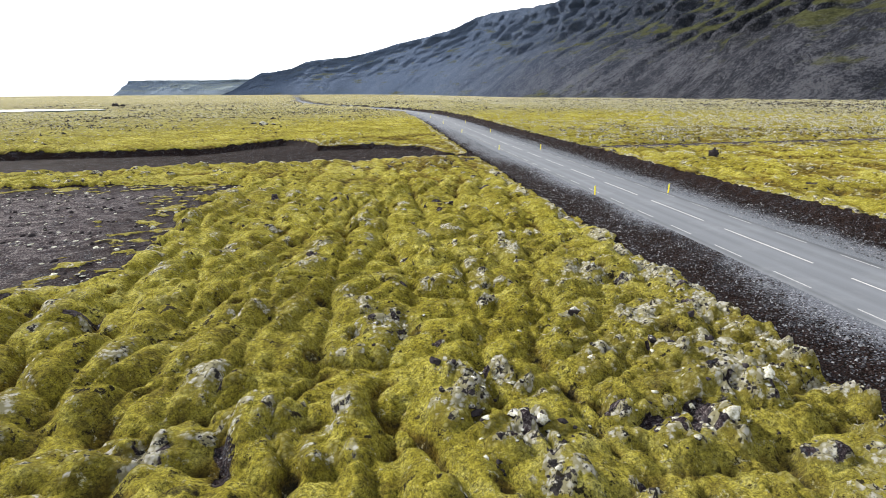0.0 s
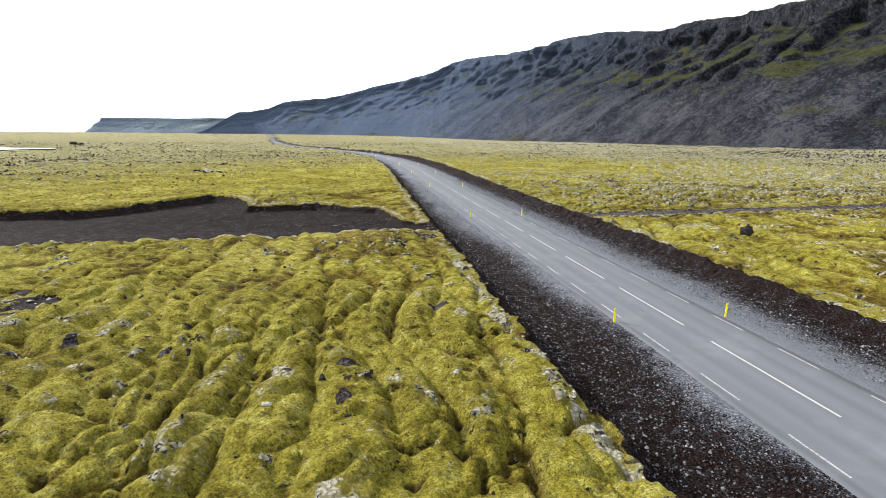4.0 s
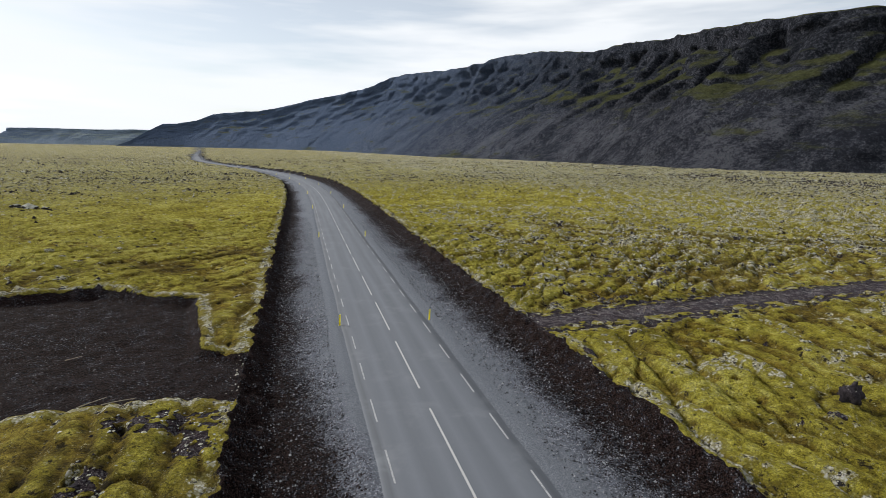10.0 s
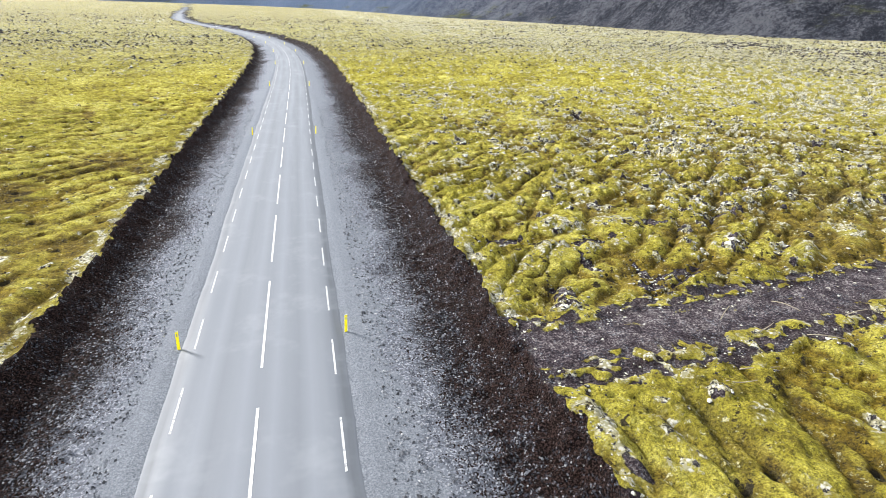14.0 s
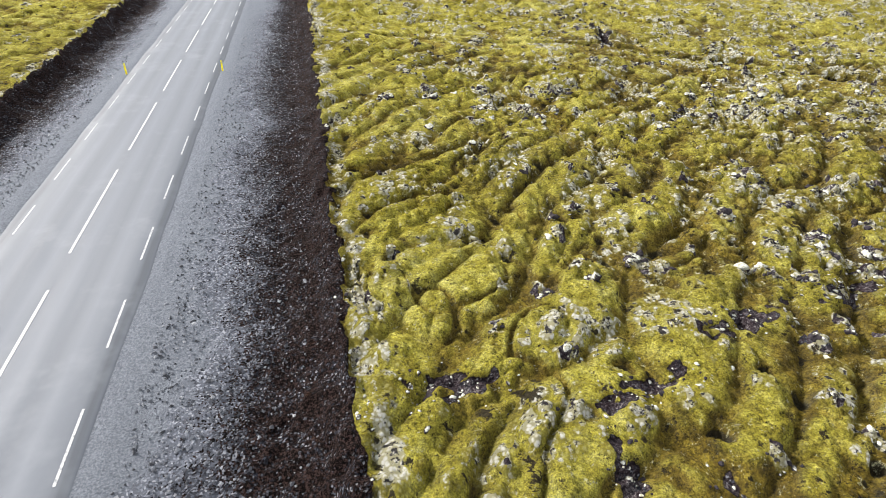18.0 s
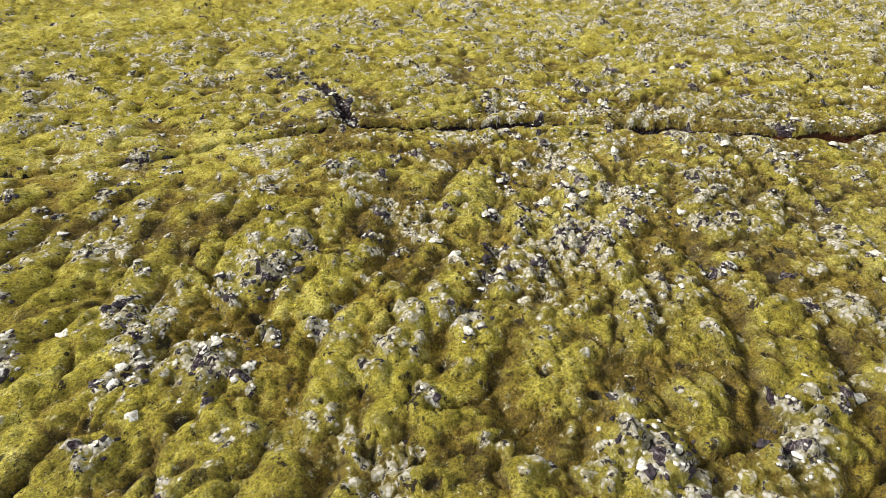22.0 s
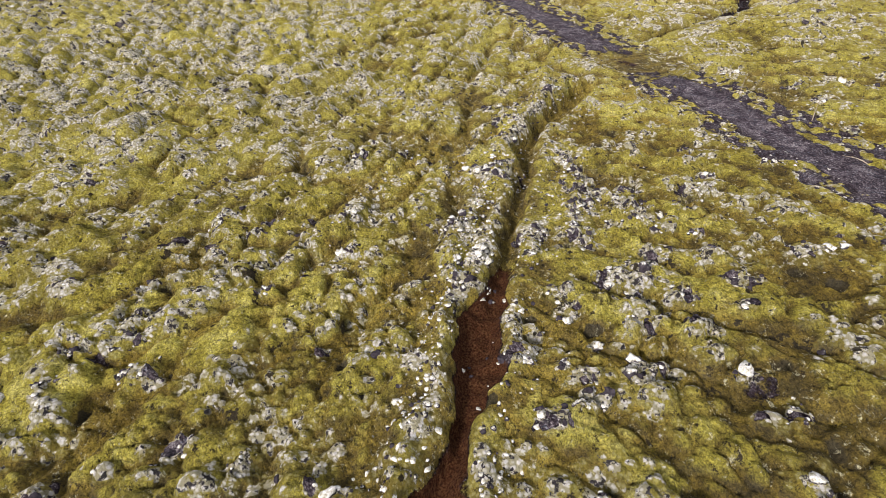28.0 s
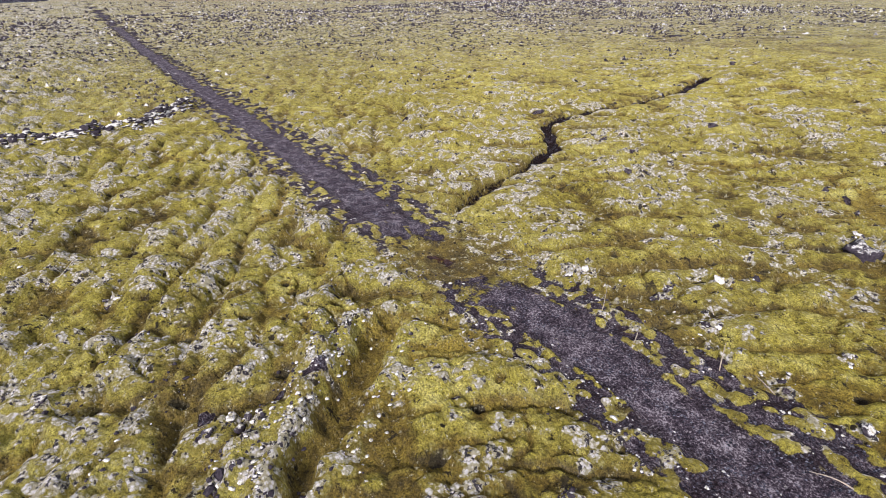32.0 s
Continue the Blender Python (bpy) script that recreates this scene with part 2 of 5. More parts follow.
    moss_c = k.mix(hummock_shade, moss_c, k.ramp(fine, (0.42, (0.014, 0.010, 0.006)), (0.6, (0.075, 0.055, 0.026))))
    # distance haze put into the moss colour, stronger further out
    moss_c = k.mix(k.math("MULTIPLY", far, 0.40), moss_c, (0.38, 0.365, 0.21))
    # stones and lichen too small to stand alone, out on the plain
    stipple = k.noise(0.55, 6, 0.85, (1.0, 1.0, 1.0))
    moss_c = k.mix(k.math("MULTIPLY", far, k.step(stipple, 0.478, 0.455)), moss_c, (0.035, 0.028, 0.018))
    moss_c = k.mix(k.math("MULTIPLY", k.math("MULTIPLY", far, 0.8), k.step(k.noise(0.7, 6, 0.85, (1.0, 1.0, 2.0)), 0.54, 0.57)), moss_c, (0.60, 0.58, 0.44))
    # bare ground
    soil = k.ramp(fine, (0.40, (0.0026, 0.0016, 0.0016)), (0.50, (0.0115, 0.0068, 0.0062)), (0.585, (0.072, 0.044, 0.039)))
    lane = k.ramp(k.math("ADD", k.math("MULTIPLY", k.noise(9.0, 5, 0.85), 0.75), k.math("MULTIPLY", mid, 0.25)), (0.42, (0.014, 0.010, 0.013)), (0.48, (0.058, 0.044, 0.054)), (0.535, (0.145, 0.116, 0.128)), (0.58, (0.50, 0.46, 0.45)))
    soil = k.mix(track, soil, lane)
    stone = k.cells(15.0, "Color")
    sep = k.t.nodes.new("ShaderNodeSeparateColor")
    k.t.links.new(stone, sep.inputs["Color"])
    grit = k.ramp(sep.outputs[0], (0.0, (0.012, 0.013, 0.018)), (0.5, (0.085, 0.095, 0.125)), (0.72, (0.25, 0.27, 0.33)), (0.88, (0.6, 0.63, 0.72)), (1.0, (0.95, 0.96, 1.0)))
    grit = k.mix(k.step(k.math("ADD", stony, k.math("MULTIPLY", k.math("SUBTRACT", k.noise(0.4, 7, 0.8), 0.5), 1.9)), 0.12, 0.62), k.mix(0.55, grit, (0.012, 0.012, 0.016)), k.mix(0.55, grit, (0.32, 0.34, 0.395)))
    gravel_f = k.step(k.math("ADD", stony, k.math("ADD", k.math("MULTIPLY", k.math("SUBTRACT", k.noise(0.9, 7, 0.75), 0.5), 1.7), k.math("MULTIPLY", k.math("SUBTRACT", sep.outputs[1], 0.5), 0.8))), 0.18, 0.46)
    packed = k.ramp(k.noise(14.0, 5, 0.8), (0.40, (0.20, 0.215, 0.25)), (0.50, (0.30, 0.325, 0.37)), (0.60, (0.42, 0.45, 0.50)))
    grit = k.mix(k.step(k.math("ADD", stony, k.math("MULTIPLY", k.math("SUBTRACT", k.noise(0.7, 6, 0.7), 0.5), 0.8)), 0.72, 0.95), grit, packed)
    ground_c = k.mix(gravel_f, soil, grit)
    ground_c = k.mix(k.step(k.math("ADD", red, k.math("MULTIPLY", k.math("SUBTRACT", mid, 0.5), 0.8)), 0.4, 0.8), ground_c, k.ramp(fine, (0.40, (0.03, 0.012, 0.006)), (0.5, (0.085, 0.031, 0.013)), (0.6, (0.15, 0.075, 0.03))))
    moss_f = k.step(k.math("ADD", moss, k.math("MULTIPLY", k.math("SUBTRACT", k.noise(2.6, 6, 0.75), 0.5), 1.1)), 0.42, 0.58)
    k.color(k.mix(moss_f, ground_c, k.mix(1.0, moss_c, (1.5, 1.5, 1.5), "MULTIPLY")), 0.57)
    k.put(k.math("MULTIPLY", moss_f, 0.06), k.b.inputs["Sheen Weight"])
    k.b.inputs["Sheen Roughness"].default_value = 0.45
    k.b.inputs["Sheen Tint"].default_value = (0.90, 0.88, 0.62, 1)
    pillow = k.t.nodes.new("ShaderNodeTexVoronoi")
    pillow.inputs["Scale"].default_value = 0.5
    k.t.links.new(moved.outputs["Vector"], pillow.inputs["Vector"])
    pillow = k.math("MULTIPLY", k.math("SUBTRACT", 1.0, pillow.outputs["Distance"]), k.math("MULTIPLY", moss_f, far))
    low = k.bump(pillow, 0.8, 0.5)
    tufts = k.math("ADD", k.math("ADD", k.math("MULTIPLY", fleck, 0.5), k.math("MULTIPLY", k.math("SUBTRACT", 1.0, tuft), 0.9)), k.math("ADD", k.math("MULTIPLY", speckle, 2.2), k.math("MULTIPLY", k.math("MULTIPLY", bulge, pale_f), 0.25)))
    k.bump(k.math("MULTIPLY", tufts, k.math("ADD", 0.16, k.math("MULTIPLY", moss_f, 0.84))), 1.0, 0.28, low)
    return k.m


def make_rock_material(name, lichen, rand_source):
    k = Mat(name, 0.9, 0, 0.1)
    n = k.noise(7.0, 5, 0.65)
    rock = k.ramp(n, (0.3, (0.016, 0.013, 0.016)), (0.6, (0.055, 0.047, 0.053)), (0.8, (0.13, 0.115, 0.12)))
    crust = k.ramp(k.noise(9.0, 5, 0.7), (0.35, (0.24, 0.22, 0.12)), (0.47, (0.55, 0.54, 0.43)), (0.6, (0.86, 0.86, 0.80)))
    r = k.rand() if rand_source == "object" else k.island()
    cover = k.math("ADD", k.math("MULTIPLY", k.up(), 0.55), k.math("ADD", k.math("MULTIPLY", k.noise(3.4, 5, 0.75), 1.5), k.math("MULTIPLY", r, 0.8)))
    k.color(k.mix(k.step(cover, 1.75 - lichen, 1.95 - lichen), rock, crust), 0.78)
    k.bump(n, 0.8, 0.06)
    return k.m


def make_asphalt():
    k = Mat("worn_asphalt", 0.7, 0, 0.35)
    across = k.attr("across")
    fine = k.noise(40.0, 4, 0.7)
    long = k.noise(0.9, 4, 0.6, (1.0, 0.06, 1.0))
    a = k.math("ABSOLUTE", across)
    tracks = k.ramp(k.math("ADD", k.math("DIVIDE", a, 4.0), k.math("MULTIPLY", k.math("SUBTRACT", long, 0.5), 0.12)),
                    (0.04, 0.52), (0.16, 0.66), (0.29, 0.54), (0.42, 0.46), (0.55, 0.64), (0.68, 0.54), (0.82, 0.50), (0.89, 0.24), (0.93, 0.30), (1.0, 0.58))
    c = k.mix(tracks, (0.075, 0.083, 0.098), (0.37, 0.40, 0.455))
    c = k.mix(k.math("MULTIPLY", fine, 0.35), c, (0.13, 0.135, 0.15))
    c = k.mix(k.math("MULTIPLY", k.step(k.noise(0.25, 4, 0.7), 0.5, 0.7), 0.3), c, (0.36, 0.38, 0.41))
    k.color(c, 0.64)
    k.put(k.ramp(long, (0.3, 0.62), (0.7, 0.82)), k.b.inputs["Roughness"])
    k.bump(fine, 0.3, 0.01)
    return k.m


def make_mountain(name, hue, albedo=0.74):
    k = Mat(name, 0.95, 0, 0.05)
    up, along = k.attr("shape", "Red"), k.attr("shape", "Green")
    grass_zone = k.attr("shape", "Blue")
    uv = k.t.nodes.new("ShaderNodeAttribute")
    uv.attribute_name = "slope_place"
    streak = k.noise(1.0, 5, 0.65, (0.014, 0.005, 1.0), uv.outputs["Vector"])
    broad = k.noise(0.012, 4, 0.6)
    grain = k.noise(0.10, 6, 0.8)
    speck = k.noise(0.28, 6, 0.95)
    rubble = k.math("ADD", k.math("MULTIPLY", grain, 0.35), k.math("MULTIPLY", speck, 0.65))
    scree = k.ramp(k.math("ADD", k.math("MULTIPLY", streak, 0.12), k.math("ADD", k.math("MULTIPLY", rubble, 0.68), k.math("MULTIPLY", broad, 0.20))),
                   (0.46, hue[0]), (0.5, hue[1]), (0.54, hue[2]))
    cliff = k.ramp(rubble, (0.45, hue[3]), (0.49, hue[0]), (0.53, hue[1]), (0.57, hue[2]))
    upper = k.step(k.math("ADD", up, k.math("MULTIPLY", k.math("SUBTRACT", broad, 0.5), 0.9)), 0.36, 0.62)
    rock = k.mix(upper, scree, cliff)
    # distance haze put into the rock colour, thicker to the north
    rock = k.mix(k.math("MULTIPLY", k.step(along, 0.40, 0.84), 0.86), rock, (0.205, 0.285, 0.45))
    g = k.math("ADD", k.math("ADD", grass_zone, k.math("MULTIPLY", k.math("SUBTRACT", k.up(), 0.62), 2.2)), k.math("MULTIPLY", k.math("SUBTRACT", k.noise(1.0, 6, 0.75, (0.007, 0.016, 1.0), uv.outputs["Vector"]), 0.5), 3.2))
    grass = k.ramp(rubble, (0.38, hue[4]), (0.62, hue[5]))
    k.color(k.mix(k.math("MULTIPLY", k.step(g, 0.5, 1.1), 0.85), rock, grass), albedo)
    k.bump(k.math("ADD", k.math("MULTIPLY", grain, 2.0), k.math("MULTIPLY", speck, 2.0)), 1.0, 8.0)
    return k.m


def make_paint(name, base, worn, amount, rough=0.6):
    k = Mat(name, rough, 0, 0.4)
    wear = k.step(k.noise(9.0, 5, 0.75), amount, amount + 0.12)
    k.color(k.mix(wear, base, worn), 0.6)
    return k.m


def make_plain(name, base, rough=0.6, spec=0.4, vary=0.25, scale=6.0, albedo=0.7):
    k = Mat(name, rough, 0, spec)
    dark = tuple(c * (1 - vary) for c in base)
    k.color(k.ramp(k.noise(scale, 5, 0.65), (0.3, dark), (0.7, base)), albedo)
    return k.m


GROUND = make_ground_material()
ROCK = make_rock_material("basalt_with_lichen_flecks", -0.05, "island")
ROCK_ONE = make_rock_material("basalt_block_with_lichen_flecks", -0.05, "object")
ROCK_GREY = make_rock_material("lichen_spotted_basalt", 0.10, "object")
LICHEN = make_rock_material("lichen_crust", 0.62, "island")
LICHEN_ONE = make_rock_material("lichen_crust_block", 0.62, "object")
ASPHALT = make_asphalt()
LINE = make_paint("white_road_paint", (0.78, 0.78, 0.77), (0.35, 0.36, 0.38), 0.6)
LINE_WORN = make_paint("worn_white_road_paint", (0.66, 0.67, 0.68), (0.27, 0.28, 0.30), 0.5)
YELLOW = make_plain("yellow_plastic", (1.0, 0.86, 0.01), 0.45, 0.4, 0.05, 6.0, 1.0)
GREY_BAND = make_plain("grey_reflector", (0.6, 0.6, 0.58), 0.25, 0.6, 0.1)
WOOD = make_plain("bleached_wood", (0.55, 0.48, 0.34), 0.8, 0.2, 0.5, 12.0)


# ---- shapes of the land ----
TABLE = np.random.RandomState(7).rand(512 * 512).astype(np.float32)
TABLE_COS, TABLE_SIN = np.cos(TABLE * 2 * np.pi) * 1.5, np.sin(TABLE * 2 * np.pi) * 1.5


def slot(ix, iy, seed):
    return ((iy + seed * 131) & 511) * 512 + ((ix + seed * 57) & 511)


def lattice(ix, iy, seed):
    return TABLE[slot(ix, iy, seed)]


def perlin(x, y, seed=0):
    x, y = np.broadcast_arrays(np.asarray(x, float), np.asarray(y, float))
    bx, by = np.floor(x), np.floor(y)
    fx, fy = (x - bx).astype(np.float32), (y - by).astype(np.float32)
    ix, iy = bx.astype(np.int32), by.astype(np.int32)
    ux, uy = fx * fx * (3 - 2 * fx), fy * fy * (3 - 2 * fy)

    def grad(dx, dy):
        n = slot(ix + dx, iy + dy, seed)
        return TABLE_COS[n] * (fx - dx) + TABLE_SIN[n] * (fy - dy)

    low = grad(0, 0)
    low += (grad(1, 0) - low) * ux
    high = grad(0, 1)
    high += (grad(1, 1) - high) * ux
    return low + (high - low) * uy


def fbm(x, y, seed=0, octaves=3):
    total, amp = 0.0, 1.0
    for o in range(octaves):
        total = total + amp * perlin(x * 2 ** o, y * 2 ** o, seed + 17 * o)
        amp *= 0.5
    return total


def domes(x, y, seed=0, soft=0.38):
    """Rounded cushions with grooves between them, and each cushion's own chance."""
    bx, by = np.floor(x), np.floor(y)
    x, y = (x - bx).astype(np.float32), (y - by).astype(np.float32)
    ix, iy = bx.astype(np.int32), by.astype(np.int32)
    best = np.full(x.shape, 9.0, np.float32)
    second = best.copy()
    chance = np.zeros(x.shape, np.float32)
    for dx in (-1, 0, 1):
        for dy in (-1, 0, 1):
            cx_, cy_ = ix + dx, iy + dy
            d = (x - dx - 0.1 - 0.8 * lattice(cx_, cy_, seed)) ** 2 + (y - dy - 0.1 - 0.8 * lattice(cx_, cy_, seed + 5)) ** 2
            near = d < best
            second = np.where(near, best, np.minimum(second, d))
            best = np.where(near, d, best)
            chance = np.where(near, lattice(cx_, cy_, seed + 9), chance)
    groove = np.sqrt(second) - np.sqrt(best)
    rise = 1 - np.exp(-groove / (soft * 0.45))
    return np.clip(0.72 * rise + 0.45 * (1 - best) - 0.1, 0, 1.1), chance, best


def smooth(v, lo, hi):
    t = np.clip((v - lo) / (hi - lo), 0, 1)
    return t * t * (3 - 2 * t)


def bend(table):
    """A smooth curve through pairs."""
    p = np.array(table, float)
    xs = np.linspace(p[0, 0], p[-1, 0], 900)
    ys = np.interp(xs, p[:, 0], p[:, 1])
    for _ in range(30):
        ys[1:-1] = (ys[:-2] + 2 * ys[1:-1] + ys[2:]) / 4
    return lambda v: np.interp(v, xs, ys)


# the road's middle line, as x over y
road_x = bend([(-4600, 26.1), (-60, 26.1), (170, 26.2), (235, 27.2), (302, 25.2), (372, 17.5), (452, 0.0), (529, -25), (616, -56), (776, -97), (1236, -175), (1800, -258), (4600, -700)])
track_n = bend([(38, 101.5), (49, 102.1), (58, 102.8), (70, 104.4), (85, 105.9), (105, 106.6), (114, 108.2), (127, 110.3), (139, 112.9), (152, 114), (170, 115.6), (198, 118.2), (272, 124.8), (700, 163), (4600, 520)])
track_s = bend([(38, 94.4), (46, 94.2), (54, 95.9), (62, 97.2), (75, 98.6), (110, 99.9), (122, 101.1), (131, 102.5), (142, 104.3), (155, 105.7), (175, 107.2), (213, 112), (283, 119.8), (700, 157), (4600, 510)])
PIT = [(-130, 74), (-60, 80.5), (-31, 83), (-21, 84.8), (-10, 87.6), (3, 89.3), (11.5, 89.6), (17, 87.5), (17, 96.8), (11.6, 98.8), (10.2, 106), (8.6, 115.5), (4, 116.5), (-2, 121), (-9, 119.5), (-13.5, 119), (-17, 130),
       (-24, 135), (-30, 124), (-37, 113.5), (-49, 113.2), (-60, 113), (-130, 110)]
PATCH = [(-75, 20), (-30, 22), (-21, 24), (-18.3, 26.5), (-16.6, 30), (-15.1, 34), (-15, 37), (-16.6, 46), (-17.6, 55), (-15.6, 63), (-22, 66), (-75, 66)]
FISSURE = [(39, 164.6), (44.7, 163.4), (50.3, 160.7), (56, 158.5), (62.5, 157), (69.5, 156.2), (73.6, 153.6), (77.4, 150.4), (80.3, 148.8), (82.3, 147.0), (85.3, 143.8), (87.8, 140.8), (90.4, 138.2),
           (93.4, 135.0), (96, 132.8), (99.7, 131.1), (105, 129.3), (108, 127.9), (112, 126.2), (116, 124.6), (121, 122.9), (124.7, 120.8), (128.2, 117.3), (132, 114.3)]
FISSURE_FAR = [(144.6, 103.8), (147.6, 98.6), (151, 91.5), (154, 86), (158, 83.5), (163.5, 80), (166, 74.5), (167, 62), (169, 50), (176, 35)]
BRANCH = [(70.9, 156.4), (73, 163), (72.6, 167), (70.6, 171.5)]
ROCK_RIDGE = [(183, 152), (186.4, 140.6), (188, 132.8), (190.5, 126), (201, 119.5)]
LICHEN_RIDGES = [[(118, 128.5), (124, 125.3), (129, 121), (134, 117)], [(112, 136.5), (122, 131), (131, 126), (140, 121)], [(72, 112.5), (82, 117), (92, 122)], [(125, 123.4), (128.4, 120.4), (133.2, 118.6), (137.1, 116), (139, 113.8)], [(128.6, 119.2), (131.4, 117.4), (133.6, 115.2)], [(131.4, 129.7), (135.6, 127.4), (142, 123.3)],
                 [(142, 114.2), (152.4, 115.2), (164.9, 115.6)], [(86.2, 145.2), (89, 142), (91.6, 138.9), (94, 136.2), (97, 134.4), (101, 133), (105, 131.5), (111, 129.4), (120, 125.2), (130, 118.6)]]
CLUMPS = [(118.1, 120.8), (114.8, 121.3), (110.3, 123.1), (111.7, 116.2), (111.9, 119.2), (106.3, 113.2), (105.4, 108.8), (117.1, 126.2), (112.1, 129.4), (121.7, 123.6), (113.8, 114.8), (58.3, 141.4), (56.0, 140.8), (52.2, 140.2), (54.1, 137.4), (63.6, 133.3), (65.3, 127.0), (64.2, 124.6), (68.1, 121.9), (71.5, 122.2), (66.4, 135.1), (56.3, 158.7), (83.6, 161.5), (71.6, 134.1), (77.8, 135.2), (11.5, 27.0), (10.5, 16.9), (11.2, 15.2), (2.5, 15.3), (4.1, 11.5), (3.7, 13.0), (0.0, 21.3), (-5.5, 16.6), (-6.7, 13.3), (14.6, 16.4), (16.2, 16.2), (8.0, 12.5)]
BARE = [(42.3, 112.3, 2.0, 0.7, 0.0), (54.9, 112.9, 2.6, 0.7, 0.25), (62.5, 114.2, 3.2, 0.6, 0.2), (49.0, 110.6, 2.4, 0.5, 0.3), (46.8, 107.2, 0.5, 1.6, 0), (43.2, 103.8, 0.6, 1.8, -0.3),
        (49.6, 104.6, 0.7, 2.0, -0.1), (50.9, 104.2, 2.6, 0.8, 0.3), (8.7, 13.2, 1.2, 0.7, 0.2),
        (9.5, 80.3, 0.8, 2.0, 0.0), (13.4, 83.6, 1.0, 1.4, 0.3), (11.5, 86.3, 3.4, 1.2, 0.0), (2.4, 74.0, 0.6, 0.6, 0)]


def to_line(x, y, pts):
    """Distance to a broken line, the side of it, and how far along it."""
    best, side, along = np.full(x.shape, 1e9), np.zeros(x.shape), np.zeros(x.shape)
    px, py = [p[0] for p in pts], [p[1] for p in pts]
    near_by = np.flatnonzero((x > min(px) - 14) & (x < max(px) + 14) & (y > min(py) - 14) & (y < max(py) + 14))
    x, y = x[near_by], y[near_by]
    b, s, a = best[near_by], side[near_by], along[near_by]
    gone = 0.0
    for (ax, ay), (bx, by) in zip(pts, pts[1:]):
        dx, dy = bx - ax, by - ay
        ln = math.hypot(dx, dy)
        t = np.clip(((x - ax) * dx + (y - ay) * dy) / ln ** 2, 0, 1)
        ex, ey = x - ax - t * dx, y - ay - t * dy
        d = np.hypot(ex, ey)
        near = d < b
        b[near] = d[near]
        s[near] = np.sign(dx * ey - dy * ex)[near]
        a[near] = (gone + t * ln)[near]
        gone += ln
    best[near_by], side[near_by], along[near_by] = b, s, a
    return best, side, along


def within(x, y, pts):
    """Signed distance to a closed outline, positive inside."""
    d = to_line(x, y, pts + pts[:1])[0]
    inside = np.zeros(x.shape, bool)
    for (ax, ay), (bx, by) in zip(pts, pts[1:] + pts[:1]):
        if ay != by:
            inside ^= ((ay > y) != (by > y)) & (x < (bx - ax) * (y - ay) / (by - ay) + ax)
    return np.where(inside, d, -d)


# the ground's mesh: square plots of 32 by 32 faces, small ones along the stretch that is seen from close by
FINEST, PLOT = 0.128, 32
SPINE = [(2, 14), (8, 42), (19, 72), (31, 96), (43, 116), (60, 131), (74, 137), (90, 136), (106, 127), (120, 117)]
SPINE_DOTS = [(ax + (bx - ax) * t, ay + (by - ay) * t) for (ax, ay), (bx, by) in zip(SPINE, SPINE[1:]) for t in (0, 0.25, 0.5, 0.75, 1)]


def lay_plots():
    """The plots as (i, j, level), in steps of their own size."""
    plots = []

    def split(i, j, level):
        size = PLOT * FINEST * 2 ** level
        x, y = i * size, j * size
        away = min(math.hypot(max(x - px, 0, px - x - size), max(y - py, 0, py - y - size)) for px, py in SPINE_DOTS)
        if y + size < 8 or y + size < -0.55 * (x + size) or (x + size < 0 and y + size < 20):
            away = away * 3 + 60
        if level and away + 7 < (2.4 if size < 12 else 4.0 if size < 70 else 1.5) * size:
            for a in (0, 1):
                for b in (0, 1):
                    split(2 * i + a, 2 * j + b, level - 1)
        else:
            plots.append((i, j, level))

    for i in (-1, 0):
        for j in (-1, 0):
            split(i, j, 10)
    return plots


RANKS = []


